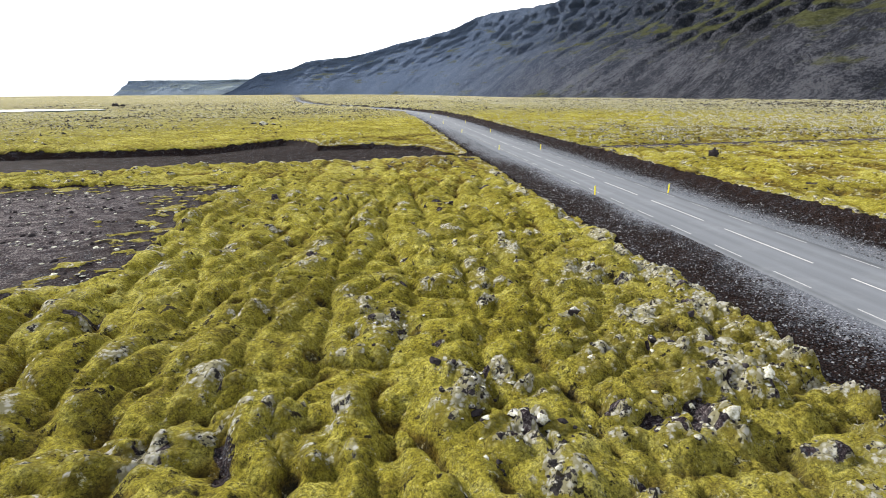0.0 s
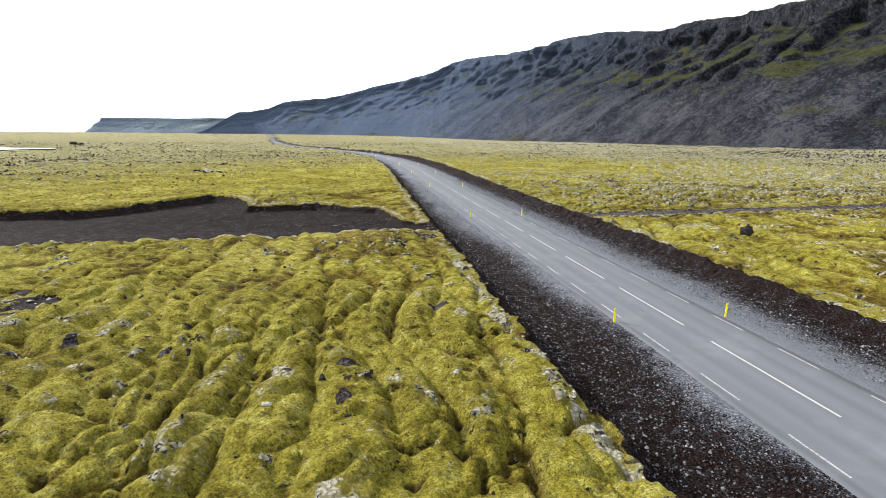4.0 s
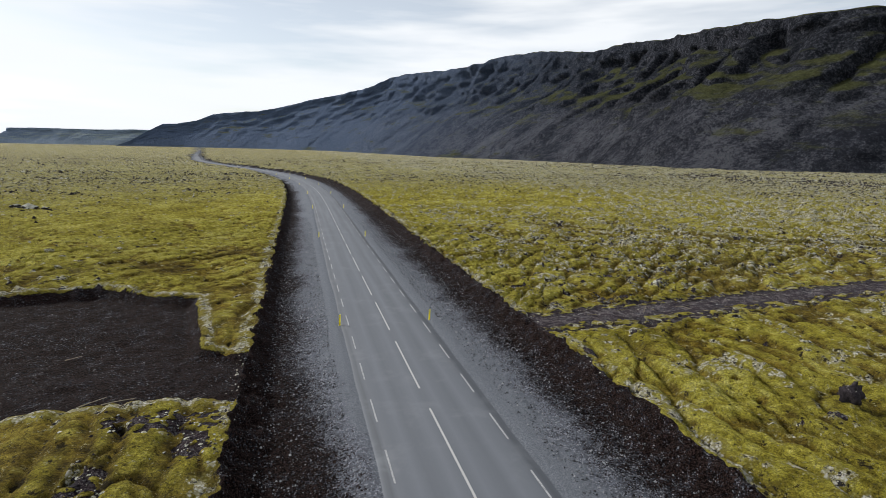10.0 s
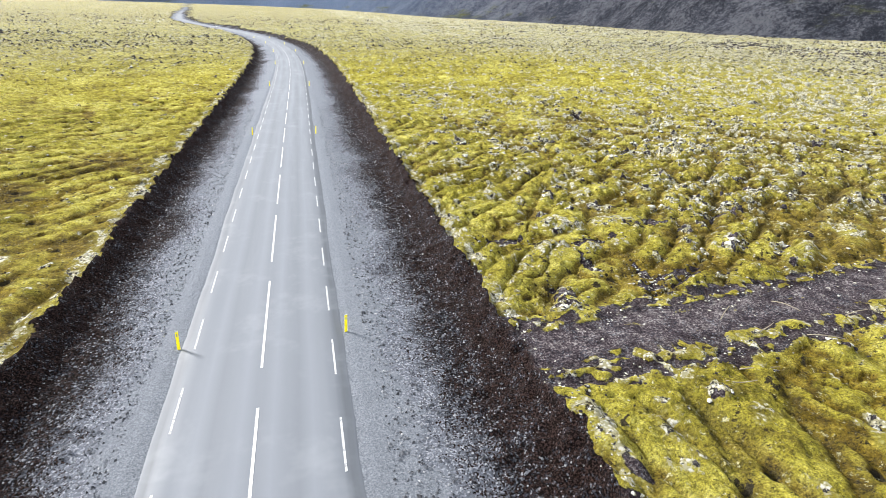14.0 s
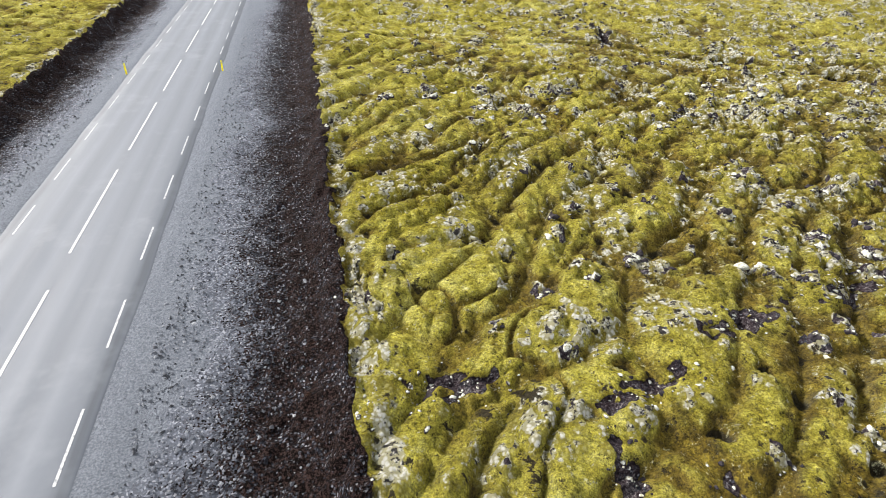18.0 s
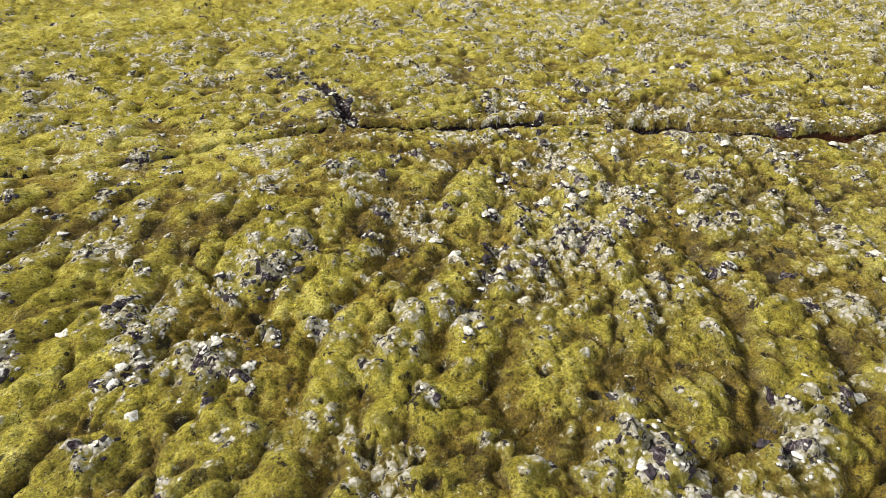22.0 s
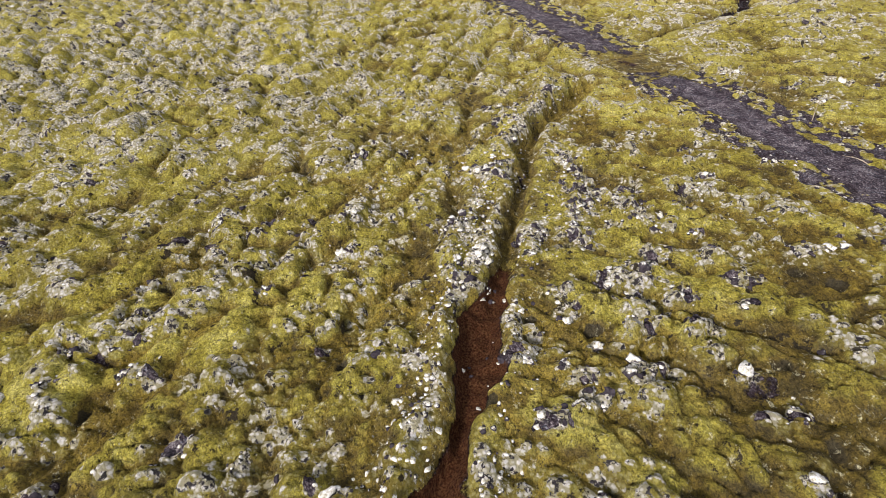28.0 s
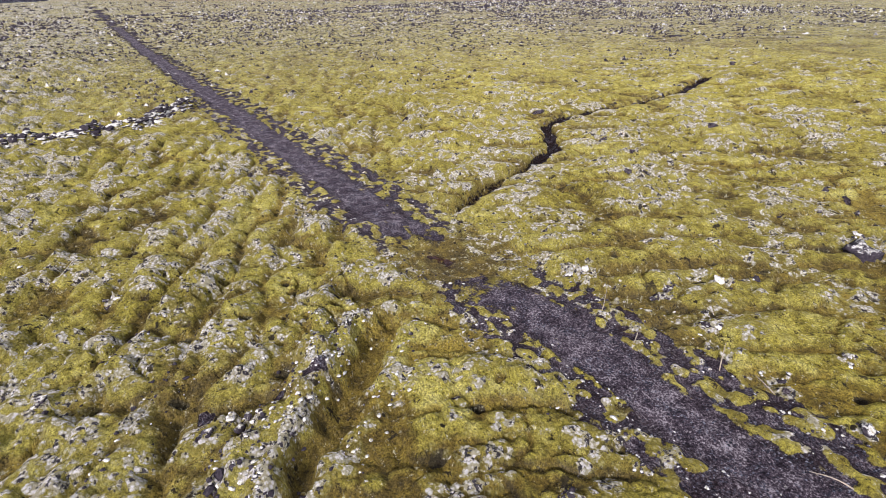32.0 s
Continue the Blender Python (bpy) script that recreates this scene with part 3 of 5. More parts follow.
def land(x, y, step):
    """Height and the two sets of zones of the ground; step: how far apart the places lie."""
    soft = smooth(1.0 / step, 1.6, 3.4)
    fuzz = smooth(1.0 / step, 3.4, 6.5)
    far = np.hypot(x - 60, y - 100)
    calm = 1 - smooth(far, 700, 1800)
    # cushions of moss in long swells, along y here and slanting further on
    lumps = smooth(perlin(x / 13, y / 13, 21) + 0.25 + 0.35 * smooth(x, 50, 75), -0.3, 0.6)
    slanted = np.maximum(smooth(x, 36, 42) * smooth(y + 2 * perlin(x / 5, y / 5, 2), 90, 101), np.maximum(smooth(y + 0.25 * x + 10 * perlin(x / 30, y / 30, 6), 112, 138), smooth(x, 105, 132)))
    east = smooth(x + 4 * perlin(x / 15, y / 15, 1), 98, 126)
    wx, wy = 1.5 * perlin(x / 8, y / 12, 3) + 0.22 * perlin(x / 2.4, y / 2.4, 4), 2.6 * perlin(x / 7, y / 9, 5)
    c, sn = math.cos(0.58), math.sin(0.58)
    c2, sn2 = math.cos(0.83), math.sin(0.83)
    north = smooth(y + 0.53 * x - 184.5 + 5 * perlin(x / 12, y / 12, 10), -5, 6)
    ways = ((x + wx, y + wy, 13.0, 1 - slanted), (x * c - y * sn + wx, x * sn + y * c + wy, 13.0, slanted * (1 - north) * east), (x * c2 - y * sn2 + wx, x * sn2 + y * c2 + wy, 11.0, slanted * (1 - north) * (1 - east)), (0.47 * x + 0.88 * y + wx, 0.88 * x - 0.47 * y + wy, 8.0, slanted * north))
    big, ridge = 0.0, 0.0
    for u, v, length, share in ways:
        big = big + share * domes(u / 2.8, v / length, 11, 0.55)[0]
        ridge = ridge + share * (1 - np.minimum(1, np.abs(perlin(u / 4.2, v / (length + 4), 7)) * 3.0))
    mid, mid_c, _ = domes((x + 0.7 * wx) / 1.25, (y + 0.7 * wy) / 1.5, 12)
    small, small_c, _ = domes((x + 0.5 * wx) / 0.62, (y + 0.5 * wy) / 0.68, 13)
    _, hole_c, hole_d = domes((x + 0.4 * wx) / 1.9, (y + 0.4 * wy) / 2.3, 14)
    hole = np.exp(-((hole_d + 0.022 * perlin(x / 0.5, y / 0.4, 15)) / 0.022) ** 2) * smooth(hole_c, 0.5, 0.95)
    wild = np.exp(-(((x - 84) / 36) ** 2 + ((y - 128) / 30) ** 2)) + 0.95 * np.exp(-(((x - 10) / 9) ** 2 + ((y - 15) / 13) ** 2))
    line = perlin((x + 0.8 * wx) / 3.3, (y + 0.5 * wy) / (5.0 - 2.2 * slanted), 33)
    crease = np.exp(-(line / 0.055) ** 2) * smooth(perlin(x / 6, y / 6, 34), -0.05, 0.35)
    knob = mid * smooth(mid_c, 0.6 - 0.3 * wild, 0.95)
    nub = small * smooth(small_c, 0.65 - 0.4 * wild, 0.98)
    swell = 0.45 * perlin(x / 17, y / 21, 8) + 0.9 * perlin(x / 70, y / 70, 9) * smooth(far, 60, 160)
    lay = (0.74 - 0.30 * wild) * big + (0.12 + 0.10 * lumps + 0.10 * wild) * knob + (0.06 + 0.05 * lumps + 0.10 * wild) * nub * soft - 0.34 * ridge ** 2 - 0.34 * crease
    heath = domes((x + 0.6 * wx) / 3.4, (y + 0.6 * wy) / 2.6, 26)[0]
    lay = lay + (0.07 + 0.12 * wild) * mid + (0.07 + 0.09 * wild) * small * soft + (0.5 * smooth(far, 50, 90) + 0.8 * smooth(far, 90, 170)) * heath * (1 - 0.75 * smooth(x, 95, 125) * (1 - smooth(y, 125, 150)))
    lay = lay * (1 + 0.30 * smooth(x, 115, 145) * (1 - smooth(far, 120, 180)))
    lay = lay * (1 - 0.35 * smooth(y, 52, 74) * (1 - smooth(x, 14, 45)))
    if not RANKS:
        RANKS.append(np.quantile(lay[far < 120][::9], np.linspace(0, 1, 31)))
    rank = np.interp(lay, RANKS[0], np.linspace(0, 1, 31))
    moss_z = calm * (swell + lay - 0.38 * hole - 0.78 + 0.07 * perlin(x / 1.3, y / 1.0, 31) + (0.05 * np.abs(perlin(x / 0.55, y / 0.45, 32)) + 0.035 * perlin(x / 0.3, y / 0.27, 30)) * fuzz)
    rocky = smooth(perlin(x / 22, y / 22, 41) + 0.6 * perlin(x / 7, y / 7, 42), 0.12, 0.7)
    rich = np.exp(-(((x - 88) / 40) ** 2 + ((y - 142) / 42) ** 2)) + 1.1 * np.exp(-(((x - 12) / 7) ** 2 + ((y - 17) / 13) ** 2)) + 0.5 * smooth(far, 130, 260)
    crown = np.clip(1.5 * (knob - 0.45) + 1.5 * (nub - 0.5) + 0.9 * (big - 0.72) * smooth(perlin(x / 2.2, y / 3.5, 35), -0.1, 0.5), 0, 1)
    crest = smooth(rank, 0.62, 1.0) * smooth(perlin(x / 1.8, y / 3.2, 36) + 0.25 * rich + 0.3 * smooth(x, 95, 130), -0.05, 0.6)
    pale = np.maximum(crown * (0.62 + 0.35 * rich + 0.3 * rocky), (0.80 + 0.2 * rich + 0.15 * smooth(x, 95, 130)) * crest)
    # pale tops of the pillows, thick where lichen grows
    field = perlin(x / 3.4, y / 4.0, 37) + 0.5 * perlin(x / 1.1, y / 1.3, 38) + 0.16 * np.minimum(rich, 1.2) + 0.55 * (rank - 0.5) + 0.12 * smooth(x, 95, 130) - 0.35 * (1 - smooth(x, 10, 20)) * (1 - np.minimum(1, np.exp(-(((x - 13) / 6) ** 2 + ((y - 18) / 14) ** 2)) * 1.3))
    pale = np.maximum(pale, smooth(0.62 * small + 0.38 * mid, 0.42, 0.92) * (0.25 + 0.75 * soft) * smooth(field + 0.14 * smooth(x, 30, 42), 0.0, 0.85))
    # low places browned: dried moss, and groove shade put into the colour
    dry_and_shade = np.clip(1.5 * (0.42 - rank) + 0.4 * crease + 0.06 + 0.4 * perlin(x / 9, y / 9, 51) + 0.22 * perlin(x / 2.5, y / 3.5, 52) + 0.36 * smooth(x, 44, 66) + 0.12 * smooth(x, 90, 120) + 0.28 * np.exp(-(((x - 60) / 17) ** 2 + ((y - 112) / 14) ** 2)) + 0.15 * np.exp(-(((x - 6) / 12) ** 2 + ((y - 12) / 9) ** 2)), 0, 0.93)
    # browner and paler far out, as haze painted into the ground's tone
    dry_and_shade = np.clip(dry_and_shade + 0.5 * smooth(far, 260, 700), 0, 1) + hole * 1.4
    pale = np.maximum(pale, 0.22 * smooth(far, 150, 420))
    # clumps of lichen-grown rock, thick by the fissure and at the start
    wob_x, wob_y = 0.35 * perlin(x / 0.9, y / 0.9, 17), 0.35 * perlin(x / 0.9, y / 0.9, 18)
    _, clump_c, clump_d = domes((x + 0.5 * wx + wob_x) / 1.7, (y + 0.5 * wy + wob_y) / 2.3, 16)
    thick = np.clip(0.06 + 0.36 * rich * (0.5 + 0.9 * smooth(perlin(x / 8, y / 10, 19), -0.35, 0.5)) + 0.25 * rocky + 0.7 * np.exp(-((x - 112) / 5) ** 2 - ((y - 121) / 4) ** 2) + 0.5 * np.exp(-((x - 103) / 4) ** 2 - ((y - 124) / 4) ** 2) + 0.5 * np.exp(-((x - 62) / 14) ** 2 - ((y - 116) / 6) ** 2), 0, 0.85)
    grown = np.clip((clump_c - 1 + thick) / 0.5, 0, 1) ** 0.7
    reach = 0.015 + 0.13 * grown
    frayed = perlin(x / 0.45, y / 0.45, 20)
    blob = (grown > 0) * (1 - smooth(clump_d + 0.05 * frayed, reach * 0.55, reach)) * calm
    moss_z = moss_z + blob * (0.20 + 0.20 * frayed)
    pale = np.maximum(pale, blob * (0.95 + 0.5 * frayed))
    for n, (bx, by) in enumerate(CLUMPS):
        near_by = np.flatnonzero((np.abs(x - bx) < 3.5) & (np.abs(y - by) < 3.5))
        turn, reach = 0.83 + 0.7 * math.sin(n * 2.7), 0.75 + 0.35 * math.sin(n * 1.9)
        du, dv = x[near_by] - bx, y[near_by] - by
        du, dv = du * math.cos(turn) + dv * math.sin(turn), dv * math.cos(turn) - du * math.sin(turn)
        heap = np.exp(-(du / reach / 1.5) ** 2 - (dv / reach) ** 2) * (1 + 0.7 * frayed[near_by])
        moss_z[near_by] += 0.30 * heap
        pale[near_by] = np.maximum(pale[near_by], 1.15 * heap)
        blob[near_by] = np.maximum(blob[near_by], 0.9 * heap)
    moss = 1 - blob * smooth(perlin(x / 0.5, y / 0.5, 22) + 0.3 * perlin(x / 2.5, y / 2.5, 23), 0.12, 0.4)
    stony, red, track = np.zeros(x.shape), np.zeros(x.shape), 0.8 * (blob > 0.05)
    z = moss_z.copy()

    # bare strips on the moss
    ragged_edge, grain_edge = perlin(x / 0.8, y / 0.8, 61), perlin(x / 0.7, y / 0.5, 65)
    for bx, by, rx, ry, a in BARE:
        du, dv = (x - bx) * math.cos(a) + (y - by) * math.sin(a), -(x - bx) * math.sin(a) + (y - by) * math.cos(a)
        q = np.sqrt((du / rx) ** 2 + (dv / ry) ** 2) + 0.5 * ragged_edge
        m = (1 - smooth(q, 0.7, 1.25)) * smooth(grain_edge, -0.35, 0.15)
        moss = moss - m
        track = np.maximum(track, 0.7 * m)
        z = z - 0.1 * m
    thin = smooth(perlin(x / 3.1, y / 4.2, 62) + 0.5 * perlin(x / 1.0, y / 1.3, 63), 0.72, 0.95) * smooth(perlin(x / 30, y / 30, 64), -0.1, 0.3)
    moss = moss - 0.8 * thin
    track = np.maximum(track, 0.7 * thin)

    # the fissure, its branch and the sunken line beyond the track
    d, side, al = to_line(x, y, FISSURE)
    d = np.where(d > 99, d, np.abs(d * side + 0.55 * perlin(x / 2.4, y / 2.4, 71) + 0.22 * perlin(x / 0.8, y / 0.8, 70)))
    gape = np.interp(al, [0, 25, 33, 38, 52, 58, 60.5, 63, 66, 74, 80, 84, 96, 108, 125], [0.26, 0.30, 0.45, 0.50, 0.46, 0.42, 0.16, 0.20, 0.55, 0.60, 0.50, 0.36, 0.50, 0.6, 0.5])
    gape = gape * np.clip(0.72 + 0.5 * perlin(x / 3.1, y / 3.1, 69), 0.3, 1.0)
    deep = np.interp(al, [0, 25, 33, 38, 57, 60.5, 63, 66, 78, 84, 92, 105, 125], [0.9, 1.1, 1.5, 1.5, 1.4, 0.5, 0.4, 0.75, 0.7, 0.7, 0.8, 0.8, 0.4])
    cut = 1 - smooth(d, gape * 0.4, gape * 2.4)
    rim = np.exp(-((d - gape - 0.8) / 0.45) ** 2) * np.where(side > 0, 1.0, 0.45) * smooth(al, 20, 60)
    z = z * (1 - 0.6 * np.exp(-(d / 2.0) ** 2)) + 0.46 * rim - deep * cut
    pale = np.maximum(pale, rim * (0.75 + 0.6 * perlin(x / 1.1, y / 1.1, 72)))
    # dark soil instead of moss; its colour also carries the fissure's shade
    inside = 1 - smooth(d, gape * 1.2, gape * 2.1)
    pale, track = pale * (1 - cut), track * (1 - cut)
    mossy_end = smooth(al, 79, 84)
    moss = moss - inside * (1 - mossy_end)
    dry_and_shade = np.maximum(dry_and_shade, inside * mossy_end)
    red = np.maximum(red, 1.0 * inside * smooth(al, 62, 65) * (1 - smooth(al, 80, 86)))
    for pts, depth, wide in ((BRANCH, 0.5, 0.5), (FISSURE_FAR, 1.15, 0.68)):
        d, side, al = to_line(x, y, pts)
        d = np.where(d > 99, d, np.abs(d * side + 0.5 * perlin(x / 3.0, y / 3.0, 73))) + 0.12 * perlin(x / 0.9, y / 0.9, 76)
        cut = 1 - smooth(d, wide * 0.6, wide * 1.6)
        if pts is FISSURE_FAR:
            z = z * (1 - 0.8 * np.exp(-(d / 2.5) ** 2)) - 0.35 * np.exp(-(d / 1.4) ** 2)
            pale, blob = pale * (1 - cut), blob * (1 - cut)
            dry_and_shade = np.maximum(dry_and_shade, 0.8 * np.exp(-(d / 1.2) ** 2))
        z = z - depth * cut + (0.2 if pts is BRANCH else 0.05) * np.exp(-((d - wide - 0.7) / 0.5) ** 2)
        moss = moss - (1 - smooth(d, wide * 0.8, wide * 1.7)) * (0.9 if pts is BRANCH else 0.55 + 0.4 * smooth(al, 12, 18))
        dry_and_shade = np.maximum(dry_and_shade, cut)
    for pts in LICHEN_RIDGES:
        d, side, al = to_line(x, y, pts)
        r = np.exp(-((d + 0.4 * perlin(x / 1.3, y / 1.3, 74)) / 0.7) ** 2)
        z = z + (0.42 + 0.15 * perlin(x / 0.9, y / 0.9, 77)) * r
        pale = np.maximum(pale, r * (0.45 + 1.0 * perlin(x / 1.5, y / 1.5, 75)))
    d, side, al = to_line(x, y, ROCK_RIDGE)
    z = z + 0.75 * np.exp(-(d / 0.9) ** 2)
    pale = np.maximum(pale, 0.8 * np.exp(-(d / 0.8) ** 2))

    # gravel flat to the west
    q = within(x, y, PATCH) + 1.6 * perlin(x / 3, y / 3, 81) + 0.8 * perlin(x / 1, y / 1, 82)
    flat = smooth(q, -0.4, 0.5)
    islands = smooth(perlin(x / 2.6, y / 1.3, 83) + 0.5 * perlin(x / 0.7, y / 0.6, 84) - 0.8 * smooth(q, 3, 9), -0.1, 0.42)
    z = z * (1 - flat) + flat * (-0.42 + 0.12 * perlin(x / 1.2, y / 1.2, 85) + 0.16 * islands)
    moss = moss - flat * (1 - 0.75 * islands)
    pale = np.maximum(pale * (1 - flat), flat * islands * 0.55)
    track = np.maximum(track, flat * (0.35 + 0.65 * smooth(q, 3, 8)))

    # dark pit that opens from the roadside
    wob = 0.8 * perlin(x / 5, y / 5, 91) + 0.15 * perlin(x / 1.2, y / 1.2, 92)
    q = within(x, y, PIT) + wob * 0.8
    pit = smooth(q, -0.5, 1.1)
    rise = 1 - smooth(y - 0.05 * x, 91, 104)
    z = z * (1 - pit) + pit * (-1.75 + 0.75 * rise + 0.16 * perlin(x / 2, y / 2, 93) + 0.12 * np.abs(perlin(x / 0.7, y / 0.7, 95)) * soft + 0.5 * np.exp(-(((x + 24) / 9) ** 2 + ((y - 112) / 3) ** 2)))
    moss = moss - smooth(q, -0.3, 0.3)
    pale = pale * (1 - pit) + 0.85 * np.exp(-((q + 0.7) / 0.6) ** 2) * (x > -20) * (x < 14) * (q < 0.4)
    track = np.maximum(track * (1 - pit), 0.09 * pit * smooth(rise, 0.3, 0.9) * (0.6 + 0.6 * perlin(x / 6, y / 2.5, 94)))

    # the old track
    tn, ts = track_n(x), track_s(x)
    wid = tn - ts
    mid_y = (tn + ts) / 2 - 0.12 * wid
    out = np.maximum(y - tn, ts - y) + 0.7 * perlin(x / 2, y / 2, 101) + 0.3 * perlin(x / 0.7, y / 0.7, 102)
    bed = (1 - smooth(out, -0.6, 0.4)) * (x > 37)
    lane = (1 - smooth(np.abs(y - mid_y - 1.4 + 0.5 * perlin(x / 6, y / 6, 103)), 1.0, 2.1)) * bed
    patchy = smooth(perlin(x / 1.7, y / 0.9, 104) + 0.9 * perlin(x / 0.6, y / 0.5, 105), -0.4, 0.75)
    cross = np.exp(-(((x - 137) / 4.5) ** 2))
    z = z * (1 - 0.85 * bed) + bed * (-0.22 + 0.2 * patchy * (1 - lane) + 0.15 * perlin(x / 0.8, y / 0.8, 106) * (1 - lane))
    moss = moss * (1 - bed) + bed * np.clip(patchy * (1 - lane) * 0.95 + cross * (0.7 + 0.6 * perlin(x / 1.4, y / 1.4, 108)) + 0.12 + 0.30 * lane * smooth(perlin(x / 2.2, y / 0.9, 109), 0.2, 0.8), 0, 1)
    pale = pale * (1 - bed) + bed * (1 - lane) * (0.5 + 0.7 * perlin(x / 0.9, y / 0.9, 107))
    track = np.maximum(track * (1 - bed), np.maximum(lane, bed * (0.62 + 0.4 * perlin(x / 1.5, y / 0.8, 110))))
    dry_and_shade = np.maximum(dry_and_shade * (1 - 0.6 * bed), bed * cross)
    red = np.maximum(red, bed * cross * 0.7)

    # the road's cutting: ditches, shoulders, bed
    cx_ = road_x(y)
    lean = np.sqrt(1 + ((road_x(y + 1) - road_x(y - 1)) / 2) ** 2)
    d = (x - cx_) / lean
    ragged = 0.45 * perlin(x / 1.6, y / 2.2, 111) + 0.32 * perlin(x / 0.6, y / 0.8, 112) + 0.25 * perlin(x / 5, y / 9, 113)
    dj = d + ragged * smooth(np.abs(d), 4.6, 7.5)
    profile = np.interp(dj, [-11.3, -11.0, -10.5, -9.6, -7.8, -5.6, -4.4, -3.6, 3.6, 4.4, 6.0, 8.4, 10.0, 11.4, 12.3, 12.75], [0.25, -0.1, -0.85, -1.4, -1.45, -1.0, -0.79, -0.86, -0.86, -0.79, -0.92, -1.2, -1.35, -0.95, -0.2, 0.2])
    inner = smooth(dj, -11.35, -10.9) * (1 - smooth(dj, 12.25, 12.75))
    rough = (0.05 + 0.10 * smooth(np.abs(d), 7.5, 9.5)) * perlin(x / 0.5, y / 0.5, 114) * soft + 0.12 * perlin(x / 2.5, y / 2.5, 115) + 0.12 * np.abs(perlin(x / 0.9, y / 1.0, 119)) * smooth(np.abs(d), 8, 10)
    z = z * (1 - inner) + inner * (profile + rough * smooth(np.abs(d), 4.4, 6.5))
    lip = np.exp(-((dj + 11.75) / 0.6) ** 2) + np.exp(-((dj - 13.2) / 0.6) ** 2)
    gap = (1 - pit) * (1 - bed)
    pale = np.maximum(pale * (1 - inner), lip * gap * (0.72 + 1.0 * perlin(x / 1.5, y / 1.5, 116)))
    moss = np.clip(moss - smooth(dj, -11.25, -11.0) * (1 - smooth(dj, 12.4, 12.65)), 0, 1)
    west_patch = 3.0 * (1 - smooth(y, 80, 98)) + 1.5 * perlin(x / 9, y / 9, 117)
    shoulder = np.where(d < 0, 1 - smooth(-d + west_patch, 4.4, 10.2), 1 - smooth(d + 0.8 * perlin(x / 6, y / 6, 118), 4.6, 11.0))
    stony = inner * shoulder
    track = track * (1 - inner)
    red = red * (1 - inner) + 0.34 * inner * smooth(dj, 8.5, 11)
    # level ground far out, rising a little to the hills' feet
    z = z + 20.0 * smooth(y, 1300, 3600)
    blob = blob * (1 - inner) * (1 - pit) * (1 - bed) * (1 - flat)
    coarse = np.clip(0.15 + 0.5 * rich + 0.45 * smooth(x, 105, 135) + 0.35 * smooth(far, 90, 200) + 0.35 * perlin(x / 11, y / 11, 121), 0, 1)
    return z, (moss, stony, np.clip(pale, 0, 1)), (np.clip(red, 0, 1), dry_and_shade, track), blob, coarse


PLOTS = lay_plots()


def build_ground():
    top = 2 ** 24
    u = np.arange(PLOT + 1)
    keys = []
    for i, j, level in PLOTS:
        n = 2 ** level
        keys.append(((j * PLOT + u[:, None]) * n + top // 2) * top + (i * PLOT + u[None, :]) * n + top // 2)
    keys = np.array(keys)
    places, where = np.unique(keys.ravel(), return_inverse=True)
    index = where.reshape(keys.shape).astype(np.int32)
    level = np.array([p[2] for p in PLOTS])
    steps = FINEST * 2.0 ** level
    step = np.zeros(len(places))
    np.maximum.at(step, index.ravel(), np.repeat(steps, (PLOT + 1) ** 2))
    x, y = (places % top - top // 2) * FINEST, (places // top - top // 2) * FINEST
    z, zone, zone_two, blob, rough = land(x, y, step)
    # a fine plot's rim follows the straight edges of a coarser neighbour
    known = {p for p in PLOTS}
    for (i, j, lv), rows in zip(PLOTS, index):
        for di, dj, rim in ((-1, 0, rows[:, 0]), (1, 0, rows[:, -1]), (0, -1, rows[0]), (0, 1, rows[-1])):
            a, b, up = i + di, j + dj, lv
            while up < 10 and (a, b, up) not in known:
                a, b, up = a >> 1, b >> 1, up + 1
            jump = 2 ** (up - lv)
            if (a, b, up) in known and 1 < jump <= PLOT:
                z[rim] = np.interp(u, u[::jump], z[rim[::jump]])
    nv = len(places)
    me = bpy.data.meshes.new("ground")
    me.vertices.add(nv)
    me.vertices.foreach_set("co", np.stack([x, y, z], -1).astype(np.float32).ravel())
    quads = np.stack([index[:, :-1, :-1], index[:, :-1, 1:], index[:, 1:, 1:], index[:, 1:, :-1]], -1).reshape(-1, 4)
    me.loops.add(quads.size)
    me.loops.foreach_set("vertex_index", quads.ravel())
    me.polygons.add(len(quads))
    me.polygons.foreach_set("loop_start", np.arange(0, quads.size, 4, dtype=np.int32))
    me.polygons.foreach_set("use_smooth", np.ones(len(quads), dtype=bool))
    for name, parts in (("zone", zone), ("zone_two", zone_two)):
        a = me.attributes.new(name, "FLOAT_COLOR", "POINT")
        rgba = np.ones((nv, 4), np.float32)
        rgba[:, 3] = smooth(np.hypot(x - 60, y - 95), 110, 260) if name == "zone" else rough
        for c in range(3):
            rgba[:, c] = parts[c]
        a.data.foreach_set("color", rgba.ravel())
    me.update(calc_edges=True)
    me.materials.append(GROUND)
    tagged(new("ground", me), "yellow-green moss over hummocky lava with dark roadside cuttings", "ground", kind="structure")
    return z, zone, zone_two, blob, index


GZ, ZONE, ZONE_TWO, BLOB, PLOT_POINTS = build_ground()
LEVELS = {}
for number, (pi, pj, lv) in enumerate(PLOTS):
    LEVELS.setdefault(lv, []).append((pi * 100003 + pj, number))
LEVELS = {lv: np.array(sorted(rows)) for lv, rows in LEVELS.items()}


